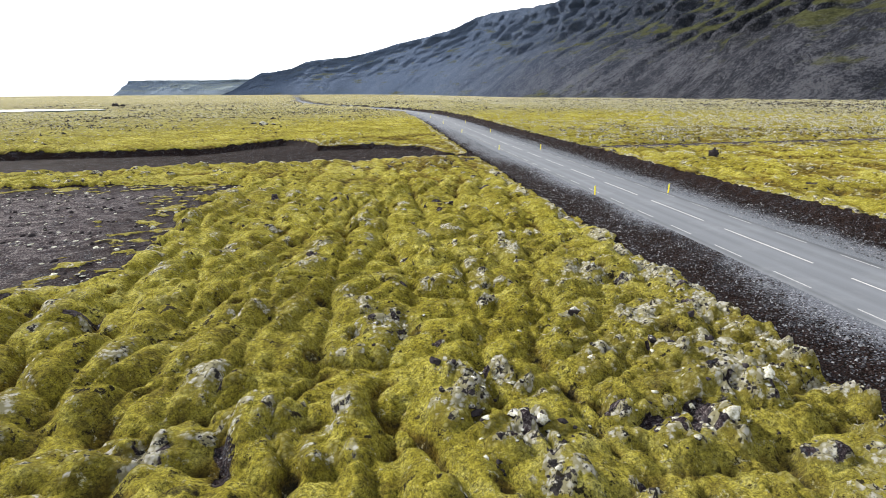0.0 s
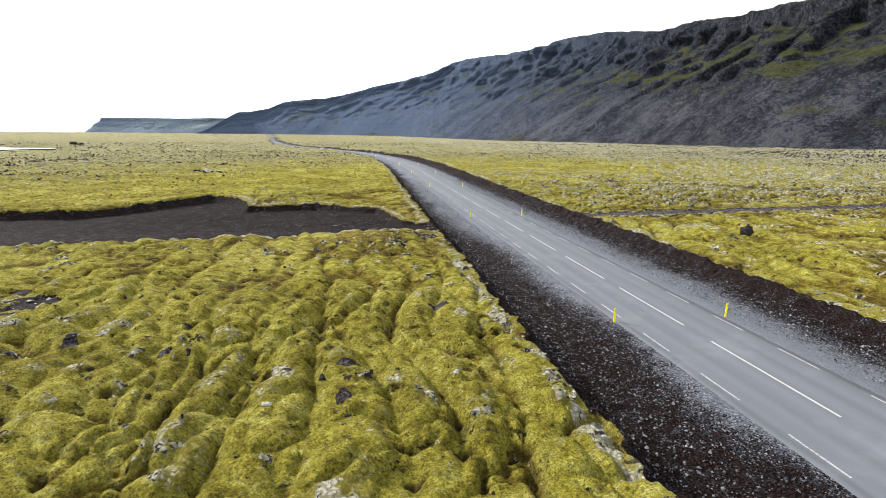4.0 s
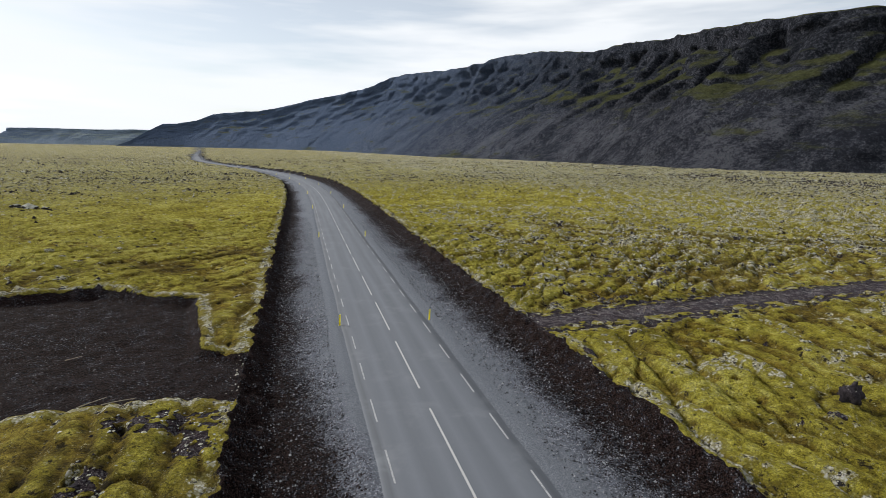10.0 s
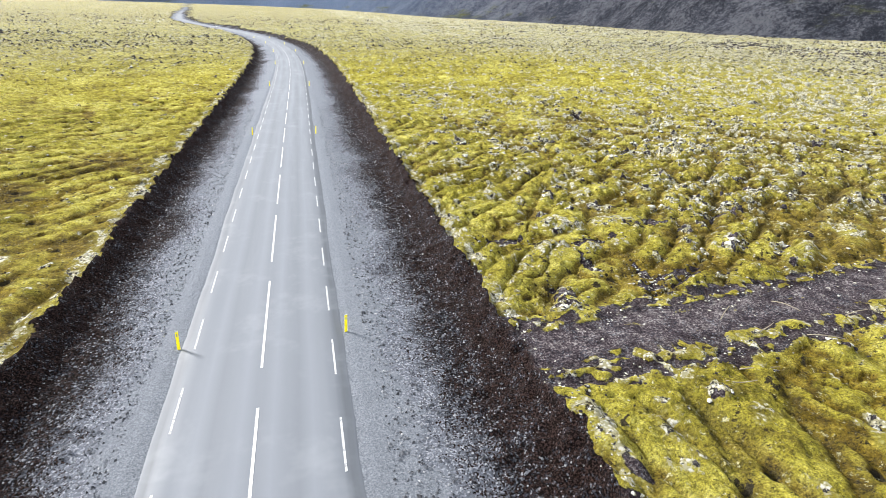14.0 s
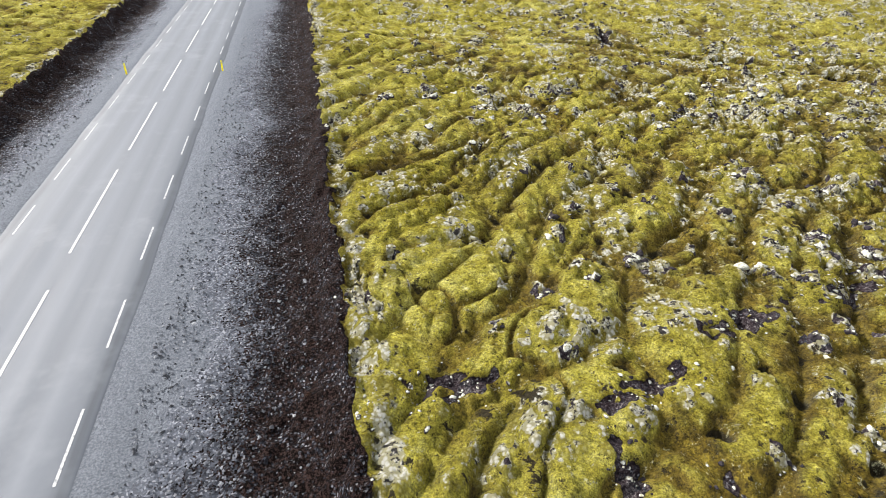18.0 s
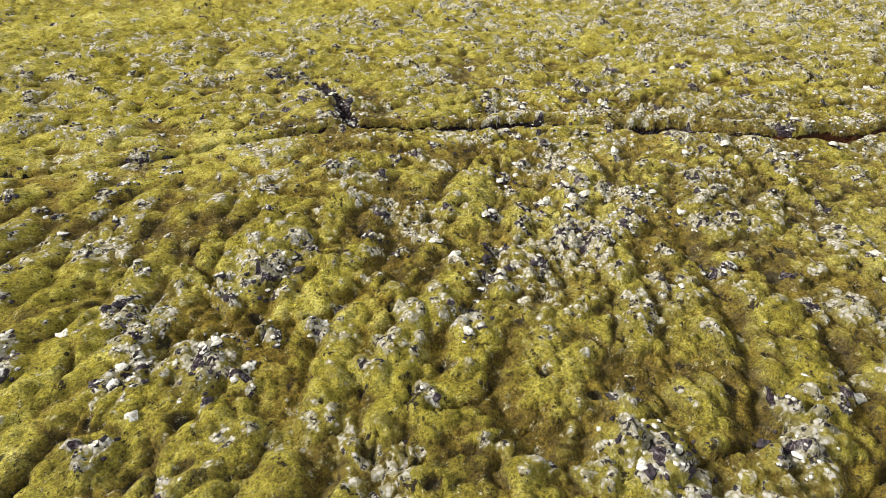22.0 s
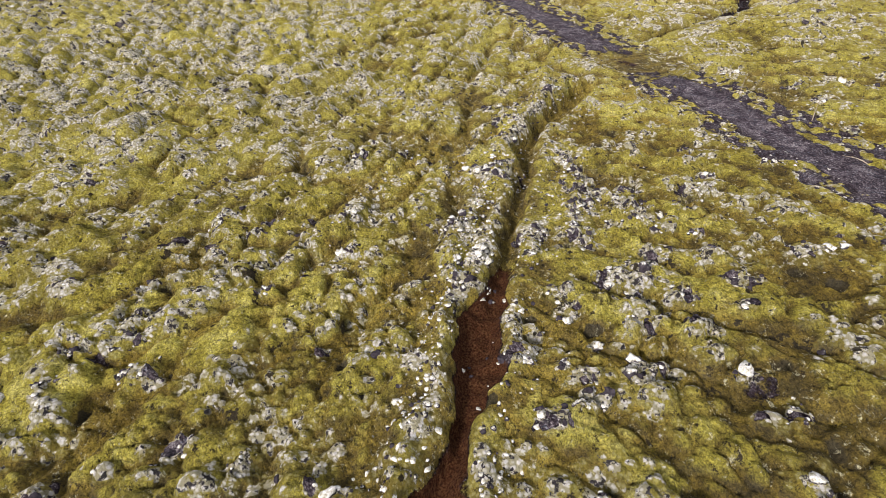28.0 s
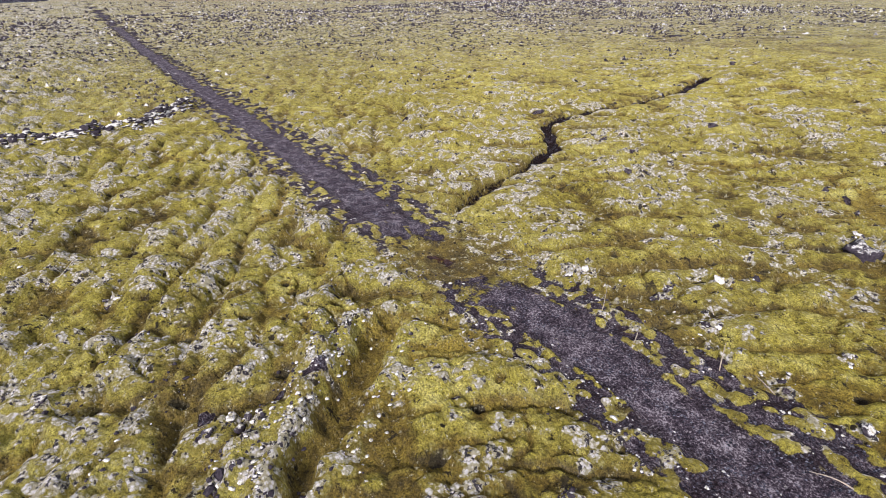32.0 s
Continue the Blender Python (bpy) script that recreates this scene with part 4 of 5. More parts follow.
def sample(grid, x, y):
    """The value of a grid of the ground at places."""
    x, y = np.asarray(x, float), np.asarray(y, float)
    out = np.zeros(x.shape)
    for lv, rows in LEVELS.items():
        size = PLOT * FINEST * 2 ** lv
        i, j = np.floor(x / size).astype(np.int64), np.floor(y / size).astype(np.int64)
        key = i * 100003 + j
        at = np.minimum(np.searchsorted(rows[:, 0], key), len(rows) - 1)
        hit = np.flatnonzero(rows[at, 0] == key)
        if len(hit):
            pts = PLOT_POINTS[rows[at[hit], 1]]
            u, v = (x[hit] / size - i[hit]) * PLOT, (y[hit] / size - j[hit]) * PLOT
            a, b = np.clip(u.astype(int), 0, PLOT - 1), np.clip(v.astype(int), 0, PLOT - 1)
            u, v, k = u - a, v - b, np.arange(len(hit))
            out[hit] = (grid[pts[k, b, a]] * (1 - u) + grid[pts[k, b, a + 1]] * u) * (1 - v) + (grid[pts[k, b + 1, a]] * (1 - u) + grid[pts[k, b + 1, a + 1]] * u) * v
    return out


def mesh_from(name, verts, faces, material, smooth_faces=False):
    me = bpy.data.meshes.new(name)
    me.from_pydata([tuple(map(float, v)) for v in verts], [], [tuple(map(int, f)) for f in faces])
    me.materials.append(material)
    if smooth_faces:
        me.polygons.foreach_set("use_smooth", np.ones(len(me.polygons), dtype=bool))
    me.update()
    return me


def soup(name, verts, tris, material, smooth_faces=True):
    """One mesh of many loose triangles' pieces, from arrays."""
    me = bpy.data.meshes.new(name)
    me.vertices.add(len(verts))
    me.vertices.foreach_set("co", verts.astype(np.float32).ravel())
    me.loops.add(tris.size)
    me.loops.foreach_set("vertex_index", tris.astype(np.int32).ravel())
    me.polygons.add(len(tris))
    me.polygons.foreach_set("loop_start", np.arange(0, tris.size, 3, dtype=np.int32))
    me.polygons.foreach_set("use_smooth", np.full(len(tris), smooth_faces, dtype=bool))
    me.update(calc_edges=True)
    me.materials.append(material)
    return me


# ---- hills ----
def hill(name, foot, heights, material, label, columns, seed, back, grass, screen=0.5):
    """A long hill front over a bent foot line: scree below, ledges and cliffs above, a level top behind."""
    p = np.array(foot, float)
    ln = np.concatenate([[0], np.cumsum(np.hypot(*np.diff(p, axis=0).T))])
    s = np.linspace(0, ln[-1], columns)
    fx, fy = np.interp(s, ln, p[:, 0]), np.interp(s, ln, p[:, 1])
    for _ in range(columns // 14):
        fx[1:-1] = (fx[:-2] + 2 * fx[1:-1] + fx[2:]) / 4
        fy[1:-1] = (fy[:-2] + 2 * fy[1:-1] + fy[2:]) / 4
    tx, ty = np.gradient(fx), np.gradient(fy)
    tl = np.hypot(tx, ty)
    nx_, ny_ = ty / tl, -tx / tl
    wide = columns // 8
    for _ in range(2):
        nx_ = np.convolve(np.pad(nx_, wide, "edge"), np.full(2 * wide + 1, 1 / (2 * wide + 1)), "valid")
        ny_ = np.convolve(np.pad(ny_, wide, "edge"), np.full(2 * wide + 1, 1 / (2 * wide + 1)), "valid")
    hh = np.array(heights, float)
    h = np.interp(s, hh[:, 0] * ln[-1], hh[:, 1])
    h = h + h * 0.012 * perlin(s / 70, s * 0, seed + 1) + h * 0.007 * perlin(s / 19, s * 0, seed + 2)
    rows = 84
    v = np.concatenate([np.linspace(0, 1, rows - 8), 1 + np.linspace(0.05, 1, 8)])
    S, V = np.meshgrid(s, v)
    H = np.broadcast_to(h, S.shape)
    up = np.minimum(V, 1)
    # setback of the front in parts of the height
    shape = np.interp(up, [0, 0.08, screen, screen + 0.12, 0.78, 0.84, 1.0], [0, 0.15, screen * 1.42, screen * 1.42 + 0.19, screen * 1.42 + 0.36, screen * 1.42 + 0.46, screen * 1.42 + 0.56])
    # spurs and gullies run slanting down the front
    T = S + 150 * V
    gully = 1 - np.abs(perlin(T / 120, V * 1.3, seed + 3) + 0.5 * perlin(T / 47, V * 2.6, seed + 13)) * 2
    nose = perlin(T / 210, V * 0.9, seed + 4)
    cone = np.abs(perlin(T / 110, V * 0.5, seed + 8)) + 0.4 * np.abs(perlin(T / 41, V * 0.8, seed + 18))
    ledge = np.abs(perlin(S / 150, V * 5 + 0.004 * S, seed + 5)) * 0.9 + perlin(S / 60, V * 12, seed + 6) * 0.45
    crag = perlin(S / 34, V * 15, seed + 7)
    bandw = smooth(up, 0.28, 0.55)
    # spurs flattened to the north, to mimic haze dulling their contrast
    even = 1 - 0.7 * smooth(S / ln[-1], 0.45, 0.8)
    off = H * (shape + 0.13 * even * gully * smooth(up, 0.2, 0.5) * (1 - smooth(up, 0.8, 1.0)) - 0.10 * even * nose * up * (1 - up) * 2.5 - 0.14 * even * cone * (1 - smooth(up, 0.3, 0.7)) * smooth(up, 0.0, 0.12)
               + (0.085 * ledge + 0.022 * crag + 0.015 * perlin(S / 14, V * 28, seed + 15)) * bandw * (1 - 0.6 * smooth(up, 0.9, 1.0)) + 0.010 * crag + 0.007 * perlin(S / 14, V * 24, seed + 16) + 0.04 * perlin(S / 40, V * 4, seed + 14) * bandw)
    top = V > 1
    off = np.where(top, off + (V - 1) * back, off)
    Z = H * up + np.where(top, (V - 1) * H * 0.04 + 0.012 * H * perlin(S / 40, V * 9, seed + 10) * (V - 1), 0) - 1.5 * (V == 0) - 0.8
    X, Y = fx + nx_ * off, fy + ny_ * off
    me = bpy.data.meshes.new(name)
    nr, nc = X.shape
    verts = np.stack([X, Y, Z], -1).reshape(-1, 3)
    i = (np.arange(nr - 1)[:, None] * nc + np.arange(nc - 1)[None, :]).ravel()
    tris = np.concatenate([np.stack([i, i + 1, i + nc + 1], -1), np.stack([i, i + nc + 1, i + nc], -1)])
    me = soup(name, verts, tris, material)
    zone = np.interp(up, [0, 0.35, 0.5, 0.72, 0.8, 0.97, 1.0], [-1, -0.2, 0.14, 0.2, 0.0, -0.25, 0.6]) * 1.0 + np.interp(S / ln[-1], [g[0] for g in grass], [g[1] for g in grass])
    a = me.attributes.new("shape", "FLOAT_COLOR", "POINT")
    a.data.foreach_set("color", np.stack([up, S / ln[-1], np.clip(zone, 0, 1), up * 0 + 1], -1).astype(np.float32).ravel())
    a = me.attributes.new("slope_place", "FLOAT_VECTOR", "POINT")
    a.data.foreach_set("vector", np.stack([S + 25 * V * perlin(S / 150, V, seed + 9), V * H * 2, S * 0], -1).astype(np.float32).ravel())
    return tagged(new(name, me), label, "mountain", kind="structure")


# bluish rock tones that hold some distance haze in their colour
NEAR_HUE = ((0.045, 0.050, 0.068), (0.098, 0.104, 0.136), (0.25, 0.258, 0.30), (0.027, 0.033, 0.040), (0.050, 0.060, 0.024), (0.27, 0.28, 0.10))
# mesa tones lifted to pale blue: haze painted into the colour
FAR_HAZE_HUE = ((0.34, 0.43, 0.56), (0.40, 0.49, 0.61), (0.46, 0.55, 0.66), (0.30, 0.38, 0.50), (0.38, 0.46, 0.48), (0.46, 0.53, 0.50))
FOOT = [(1900, -500), (1250, 0), (800, 270), (590, 390), (490, 480), (440, 590), (432, 720), (448, 880), (430, 1150), (370, 1450), (300, 1900), (140, 2400), (-150, 2700), (-520, 2880), (-1000, 2900)]
HILL_HEIGHTS = [(0.0, 47), (0.15, 226), (0.2, 250), (0.27, 232), (0.297, 221), (0.311, 199), (0.338, 195), (0.365, 200), (0.392, 213), (0.419, 230), (0.436, 238), (0.449, 246), (0.473, 262), (0.486, 268), (0.5, 263), (0.527, 286), (0.554, 312), (0.581, 330), (0.608, 346), (0.621, 350), (0.635, 343), (0.662, 338),
                (0.702, 351), (0.729, 362), (0.743, 350), (0.756, 305), (0.783, 274), (0.81, 250), (0.837, 211), (0.851, 197), (0.878, 189), (0.891, 181), (0.903, 148), (0.918, 130), (0.93, 126), (0.938, 96), (0.95, 40), (0.965, 4), (0.997, 2)]
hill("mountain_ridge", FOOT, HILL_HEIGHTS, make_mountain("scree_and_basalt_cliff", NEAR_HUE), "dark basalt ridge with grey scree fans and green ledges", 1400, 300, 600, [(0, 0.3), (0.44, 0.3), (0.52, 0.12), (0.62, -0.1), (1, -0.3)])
hill("distant_mesa", [(-250, 3350), (-700, 3500), (-1250, 3450), (-1600, 3500), (-1750, 4100)], [(0, 134), (0.12, 130), (0.2, 114), (0.34, 112), (0.42, 107), (0.6, 108), (0.72, 104), (0.78, 66), (0.9, 10), (1, 2)], make_mountain("far_basalt_in_haze", FAR_HAZE_HUE, 1.0), "flat-topped mesa, painted haze-blue, far across the plain", 260, 340, 500, [(0, 0.1), (1, 0.1)], 0.6)


# ---- helpers for things ----
def part(name, mesh, material, parent, label=""):
    """One mesh object under a thing or under a part."""
    if isinstance(mesh, bmesh.types.BMesh):
        me = bpy.data.meshes.new(name)
        mesh.to_mesh(me)
        mesh.free()
        mesh = me
    if not mesh.materials:
        mesh.materials.append(material)
    ob = new(name, mesh)
    ob.parent = parent
    return tagged(ob, label) if label else ob


def block(sx, sy, sz, at=(0, 0, 0), bevel=0.0, taper=1.0):
    bm = bmesh.new()
    bmesh.ops.create_cube(bm, size=1)
    for v in bm.verts:
        k = taper if v.co.z > 0 else 1.0
        v.co = Vector((v.co.x * sx * k, v.co.y * sy * k, v.co.z * sz)) + Vector(at)
    if bevel:
        bmesh.ops.bevel(bm, geom=bm.edges[:], offset=bevel, segments=2, affect="EDGES", profile=0.5)
    return bm


def drum(radius, depth, at=(0, 0, 0), turn=None, sides=20, bevel=0.0, top=None):
    bm = bmesh.new()
    bmesh.ops.create_cone(bm, cap_ends=True, segments=sides, radius1=radius, radius2=radius if top is None else top, depth=depth)
    if bevel:
        bmesh.ops.bevel(bm, geom=[e for e in bm.edges if len(e.link_faces) == 2 and e.calc_face_angle(0) > 0.8], offset=bevel, segments=2, affect="EDGES")
    m = Matrix.Translation(at) @ (turn or Matrix())
    bmesh.ops.transform(bm, matrix=m, verts=bm.verts)
    return bm


def ground_z(x, y):
    return float(sample(GZ, [x], [y])[0])


# ---- the road ----
def heading(y):
    return math.atan2(float(road_x(y + 1.0) - road_x(y - 1.0)), 2.0)


ROAD_Z = -0.68


def build_road():
    ys = np.concatenate([np.arange(-80, 520, 2.0), np.arange(520, 5200, 12.0)])
    offs = np.array([-3.95, -3.8, -2.8, -1.8, -0.9, 0, 0.9, 1.8, 2.8, 3.8, 3.95])
    zs = ROAD_Z - 0.022 * np.abs(offs)
    zs[0] = zs[-1] = ROAD_Z - 0.2
    verts, across = [], []
    for y in ys:
        a = heading(y)
        wob = 0.10 * float(perlin(np.array([y / 4.0]), np.array([0.5]), 201)[0])
        for i, o in enumerate(offs):
            oo = o + (wob if i < 2 else -wob if i > 8 else 0)
            verts.append((float(road_x(y)) + oo * math.cos(a), y - oo * math.sin(a), zs[i]))
            across.append(o)
    n = len(offs)
    faces = [(r * n + i, r * n + i + 1, (r + 1) * n + i + 1, (r + 1) * n + i) for r in range(len(ys) - 1) for i in range(n - 1)]
    me = mesh_from("road", verts, faces, ASPHALT, True)
    me.attributes.new("across", "FLOAT", "POINT").data.foreach_set("value", np.array(across, np.float32))
    road = tagged(new("road", me), "grey worn asphalt two-lane road between dark ditches", "road", kind="structure")
    long_dash, short_dash = bpy.data.meshes.new("centre_dash"), bpy.data.meshes.new("edge_dash")
    block(0.12, 9.0, 0.012).to_mesh(long_dash)
    block(0.095, 2.95, 0.012).to_mesh(short_dash)
    long_dash.materials.append(LINE)
    short_dash.materials.append(LINE_WORN)

    def lay(name, mesh, y, off):
        a = heading(y)
        ob = new(name, mesh)
        ob.parent = road
        ob.matrix_basis = pose(float(road_x(y)) + off * math.cos(a), y - off * math.sin(a), ROAD_Z - 0.022 * abs(off) + 0.003, 0, 0.0, -math.degrees(a))

    y = 116.7 - 11.87 * 12
    while y < 470:
        lay("centre_dash", long_dash, y, 0)
        y += 11.87
    for off, first in ((-3.28, 116.0), (3.34, 112.6)):
        y = first - 5.95 * 20
        while y < 330:
            lay("edge_dash", short_dash, y, off)
            y += 5.95
    return road


build_road()


def build_post():
    base = new("delineator_post")
    body = block(0.14, 0.05, 1.12, (0, 0, 0.5), 0.010)
    for v in body.verts:
        if v.co.z > 0.9:
            v.co.z += v.co.x * 0.4 - 0.04
    part("post", body, YELLOW, base)
    part("reflector", block(0.05, 0.012, 0.16, (0, -0.029, 0.84), 0.003), GREY_BAND, base, "pale grey reflector strip")
    part("reflector", block(0.05, 0.012, 0.16, (0, 0.029, 0.84), 0.003), GREY_BAND, base, "pale grey reflector strip")
    part("cap", block(0.144, 0.054, 0.03, (0, 0, 1.02), 0.006), GREY_BAND, base, "pale top cap")
    return tagged(base, "yellow plastic roadside delineator post with pale reflector", "post", "posts along the road")


def place_posts():
    first = build_post()
    spots = [(y, s) for y in (5.7, 54.4, 102.9, 153.2, 202.5, 252.0, 301.0, 350.0, 400.0) for s in (-4.05, 4.1)]
    for i, (y, off) in enumerate(spots):
        a = heading(y)
        x, yy = float(road_x(y)) + off * math.cos(a), y - off * math.sin(a)
        m = pose(x, yy, ground_z(x, yy) - 0.02, random.uniform(-2, 2), random.uniform(-3, 3), -math.degrees(a) + random.uniform(-6, 6))
        if i == 0:
            first.matrix_basis = m
        else:
            copy_thing(first, m)


place_posts()


# ---- stones ----
rng = np.random.RandomState(5)


def ball(level):
    bm = bmesh.new()
    bmesh.ops.create_icosphere(bm, subdivisions=level, radius=1)
    v = np.array([tuple(p.co) for p in bm.verts])
    f = np.array([[p.index for p in q.verts] for q in bm.faces])
    bm.free()
    return v, f


def craggy(level, seed, rough=0.6):
    """A knobbly lump of lava."""
    v, f = ball(level)
    r = np.random.RandomState(seed)
    out = v.copy()
    for k, (freq, amp) in enumerate(((1.3, rough), (2.9, rough * 0.55), (6.0, rough * 0.3))):
        o = r.rand(3) * 40
        w = np.array([noise.noise(Vector(p * freq + o)) for p in v])
        out *= (1 + amp * w)[:, None]
    out[:, 2] = np.where(out[:, 2] < -0.45, -0.45, out[:, 2])
    return out, f


def spread(count, x0, x1, y0, y1, weight):
    x, y = rng.uniform(x0, x1, count), rng.uniform(y0, y1, count)
    keep = rng.rand(count) < weight(x, y)
    return x[keep], y[keep]


def open_moss(x, y):
    return sample(ZONE[0], x, y)


def near_weight(x, y):
    far = np.hypot(x - 60, y - 100)
    rich = np.exp(-(((x - 84) / 34) ** 2 + ((y - 130) / 30) ** 2))
    start = np.exp(-(((x - 12) / 5) ** 2 + ((y - 15) / 9) ** 2))
    patch = smooth(perlin(x / 5.5, y / 7, 231) + 0.5 * perlin(x / 1.8, y / 1.8, 232), 0.15, 0.75)
    base = 0.02 + 0.12 * patch * (0.22 + rich + start + 0.55 * smooth(far, 90, 170)) + 0.06 * rich + 0.06 * start
    return base * (open_moss(x, y) > 0.6)


def line_points(pts, step, width, lo=0.0):
    out = []
    for (ax, ay), (bx, by) in zip(pts, pts[1:]):
        ln = math.hypot(bx - ax, by - ay)
        for _ in range(int(ln / step) + 1):
            t = rng.rand()
            o = rng.normal(0, width) + lo
            out.append((ax + (bx - ax) * t - (by - ay) / ln * o, ay + (by - ay) * t + (bx - ax) / ln * o))
    return np.array(out).T


def gather_rocks():
    """Places and sizes of pale lichen lumps and of dark lava rocks."""
    pale, dark = [], []

    def add(x, y, lo, hi, share=0.65, power=2.0):
        size = lo + (hi - lo) * rng.rand(len(x)) ** power
        p = rng.rand(len(x)) < share
        pale.append(np.stack([x[p], y[p], size[p]]))
        dark.append(np.stack([x[~p], y[~p], size[~p] * 0.85]))

    # on the clumps: lichen over the top, bare blocks at their edges
    for n, box in ((150000, (42, 150, 94, 185)), (60000, (-2, 16, 8, 40)), (150000, (-40, 220, 40, 260))):
        area = (box[1] - box[0]) * (box[3] - box[2])
        x, y = rng.uniform(box[0], box[1], n), rng.uniform(box[2], box[3], n)
        b = sample(BLOB, x, y)
        k = rng.rand(n) < b * min(1.0, 3.0 * area / n)
        add(x[k], y[k], 0.06, 0.21, 0.6)
        k = rng.rand(n) < (b > 0.12) * min(1.0, 1.6 * area / n)
        add(x[k] + 0.12, y[k] - 0.15, 0.05, 0.14, 0.25)
    # stray stones
    x, y = spread(26000, -70, 230, 4, 330, near_weight)
    add(x, y, 0.07, 0.2, 0.55)
    # along the fissure's lips, the ridges, the track's edges and the cutting's rims
    add(*line_points(FISSURE[4:], 0.09, 0.5, 1.7), 0.05, 0.16, 0.85)
    add(*line_points(FISSURE[4:], 0.18, 0.5, -1.6), 0.05, 0.15, 0.8)
    add(*line_points(BRANCH, 0.08, 0.8), 0.08, 0.34, 0.35)
    add(*line_points(ROCK_RIDGE, 0.025, 0.7), 0.12, 0.48, 0.55)
    add(*line_points(FISSURE_FAR, 0.5, 0.9), 0.08, 0.3, 0.6)
    for pts in LICHEN_RIDGES:
        add(*line_points(pts, 0.2, 0.5), 0.05, 0.13, 0.4)
    tx = rng.uniform(39, 260, 6000)
    edge = np.where(rng.rand(6000) < 0.5, track_n(tx) + rng.normal(-0.9, 0.9, 6000), track_s(tx) + rng.normal(0.6, 0.9, 6000))
    add(tx, edge, 0.03, 0.10, 0.3)
    ry = rng.uniform(8, 190, 1300)
    add(road_x(ry) + np.where(rng.rand(1300) < 0.5, -11.6, 12.9) + rng.normal(0, 0.25, 1300), ry, 0.03, 0.12, 0.8)
    for bx, by, rx, ry_, a in BARE:
        n = int(15 + 30 * rx * ry_)
        add(bx + rng.normal(0, rx * 0.7, n), by + rng.normal(0, ry_ * 0.7, n), 0.04, 0.11, 0.5)
    px, py = rng.uniform(-45, -15, 2600), rng.uniform(24, 66, 2600)
    inside = (sample(ZONE[0], px, py) < 0.5) & (perlin(px / 4, py / 2, 251) > 0)
    add(px[inside], py[inside], 0.06, 0.22, 0.4)
    out = []
    for group in (pale, dark):
        g = np.concatenate(group, 1)
        g = g[:, np.abs(g[0] - road_x(g[1])) > 11.0]
        out.append(np.vstack([g, sample(GZ, g[0], g[1])]))
    return out


PALE_LUMPS, DARK_ROCKS = gather_rocks()


def scatter(name, x, y, z, size, level, kinds, material, label, category, seed, flat=0.8, sink=0.18, rounded=False):
    """Many stones in one mesh."""
    if not len(x):
        return None
    r = np.random.RandomState(seed)
    shapes = [craggy(level, seed * 50 + i, 0.7 if rounded else 0.65) for i in range(kinds)]
    vs, fs, at = [], [], 0
    pick = r.randint(0, kinds, len(x))
    for k in range(kinds):
        ids = np.where(pick == k)[0]
        if not len(ids):
            continue
        v, f = shapes[k]
        a = r.rand(len(ids)) * 2 * np.pi
        sx, sy, sz = size[ids] * r.uniform(0.75, 1.5, len(ids)), size[ids] * r.uniform(0.75, 1.3, len(ids)), size[ids] * r.uniform(0.55, 1.1, len(ids)) * flat
        px, py, pz = v[:, 0][None] * sx[:, None], v[:, 1][None] * sy[:, None], v[:, 2][None] * sz[:, None]
        X = px * np.cos(a)[:, None] - py * np.sin(a)[:, None] + x[ids][:, None]
        Y = px * np.sin(a)[:, None] + py * np.cos(a)[:, None] + y[ids][:, None]
        Z = pz + (z[ids] + size[ids] * sink)[:, None]
        vs.append(np.stack([X, Y, Z], -1).reshape(-1, 3))
        fs.append((f[None] + (at + np.arange(len(ids)) * len(v))[:, None, None]).reshape(-1, 3))
        at += len(ids) * len(v)
    me = soup(name, np.concatenate(vs), np.concatenate(fs), material, rounded)
    return tagged(new(name, me), label, category, kind="stuff")


def close_by(x, y):
    """The stretches that the camera passes low over."""
    return (x > 40) & (x < 140) & (y > 92) & (y < 152) | (x > -14) & (x < 15.5) & (y > 8) & (y < 52)


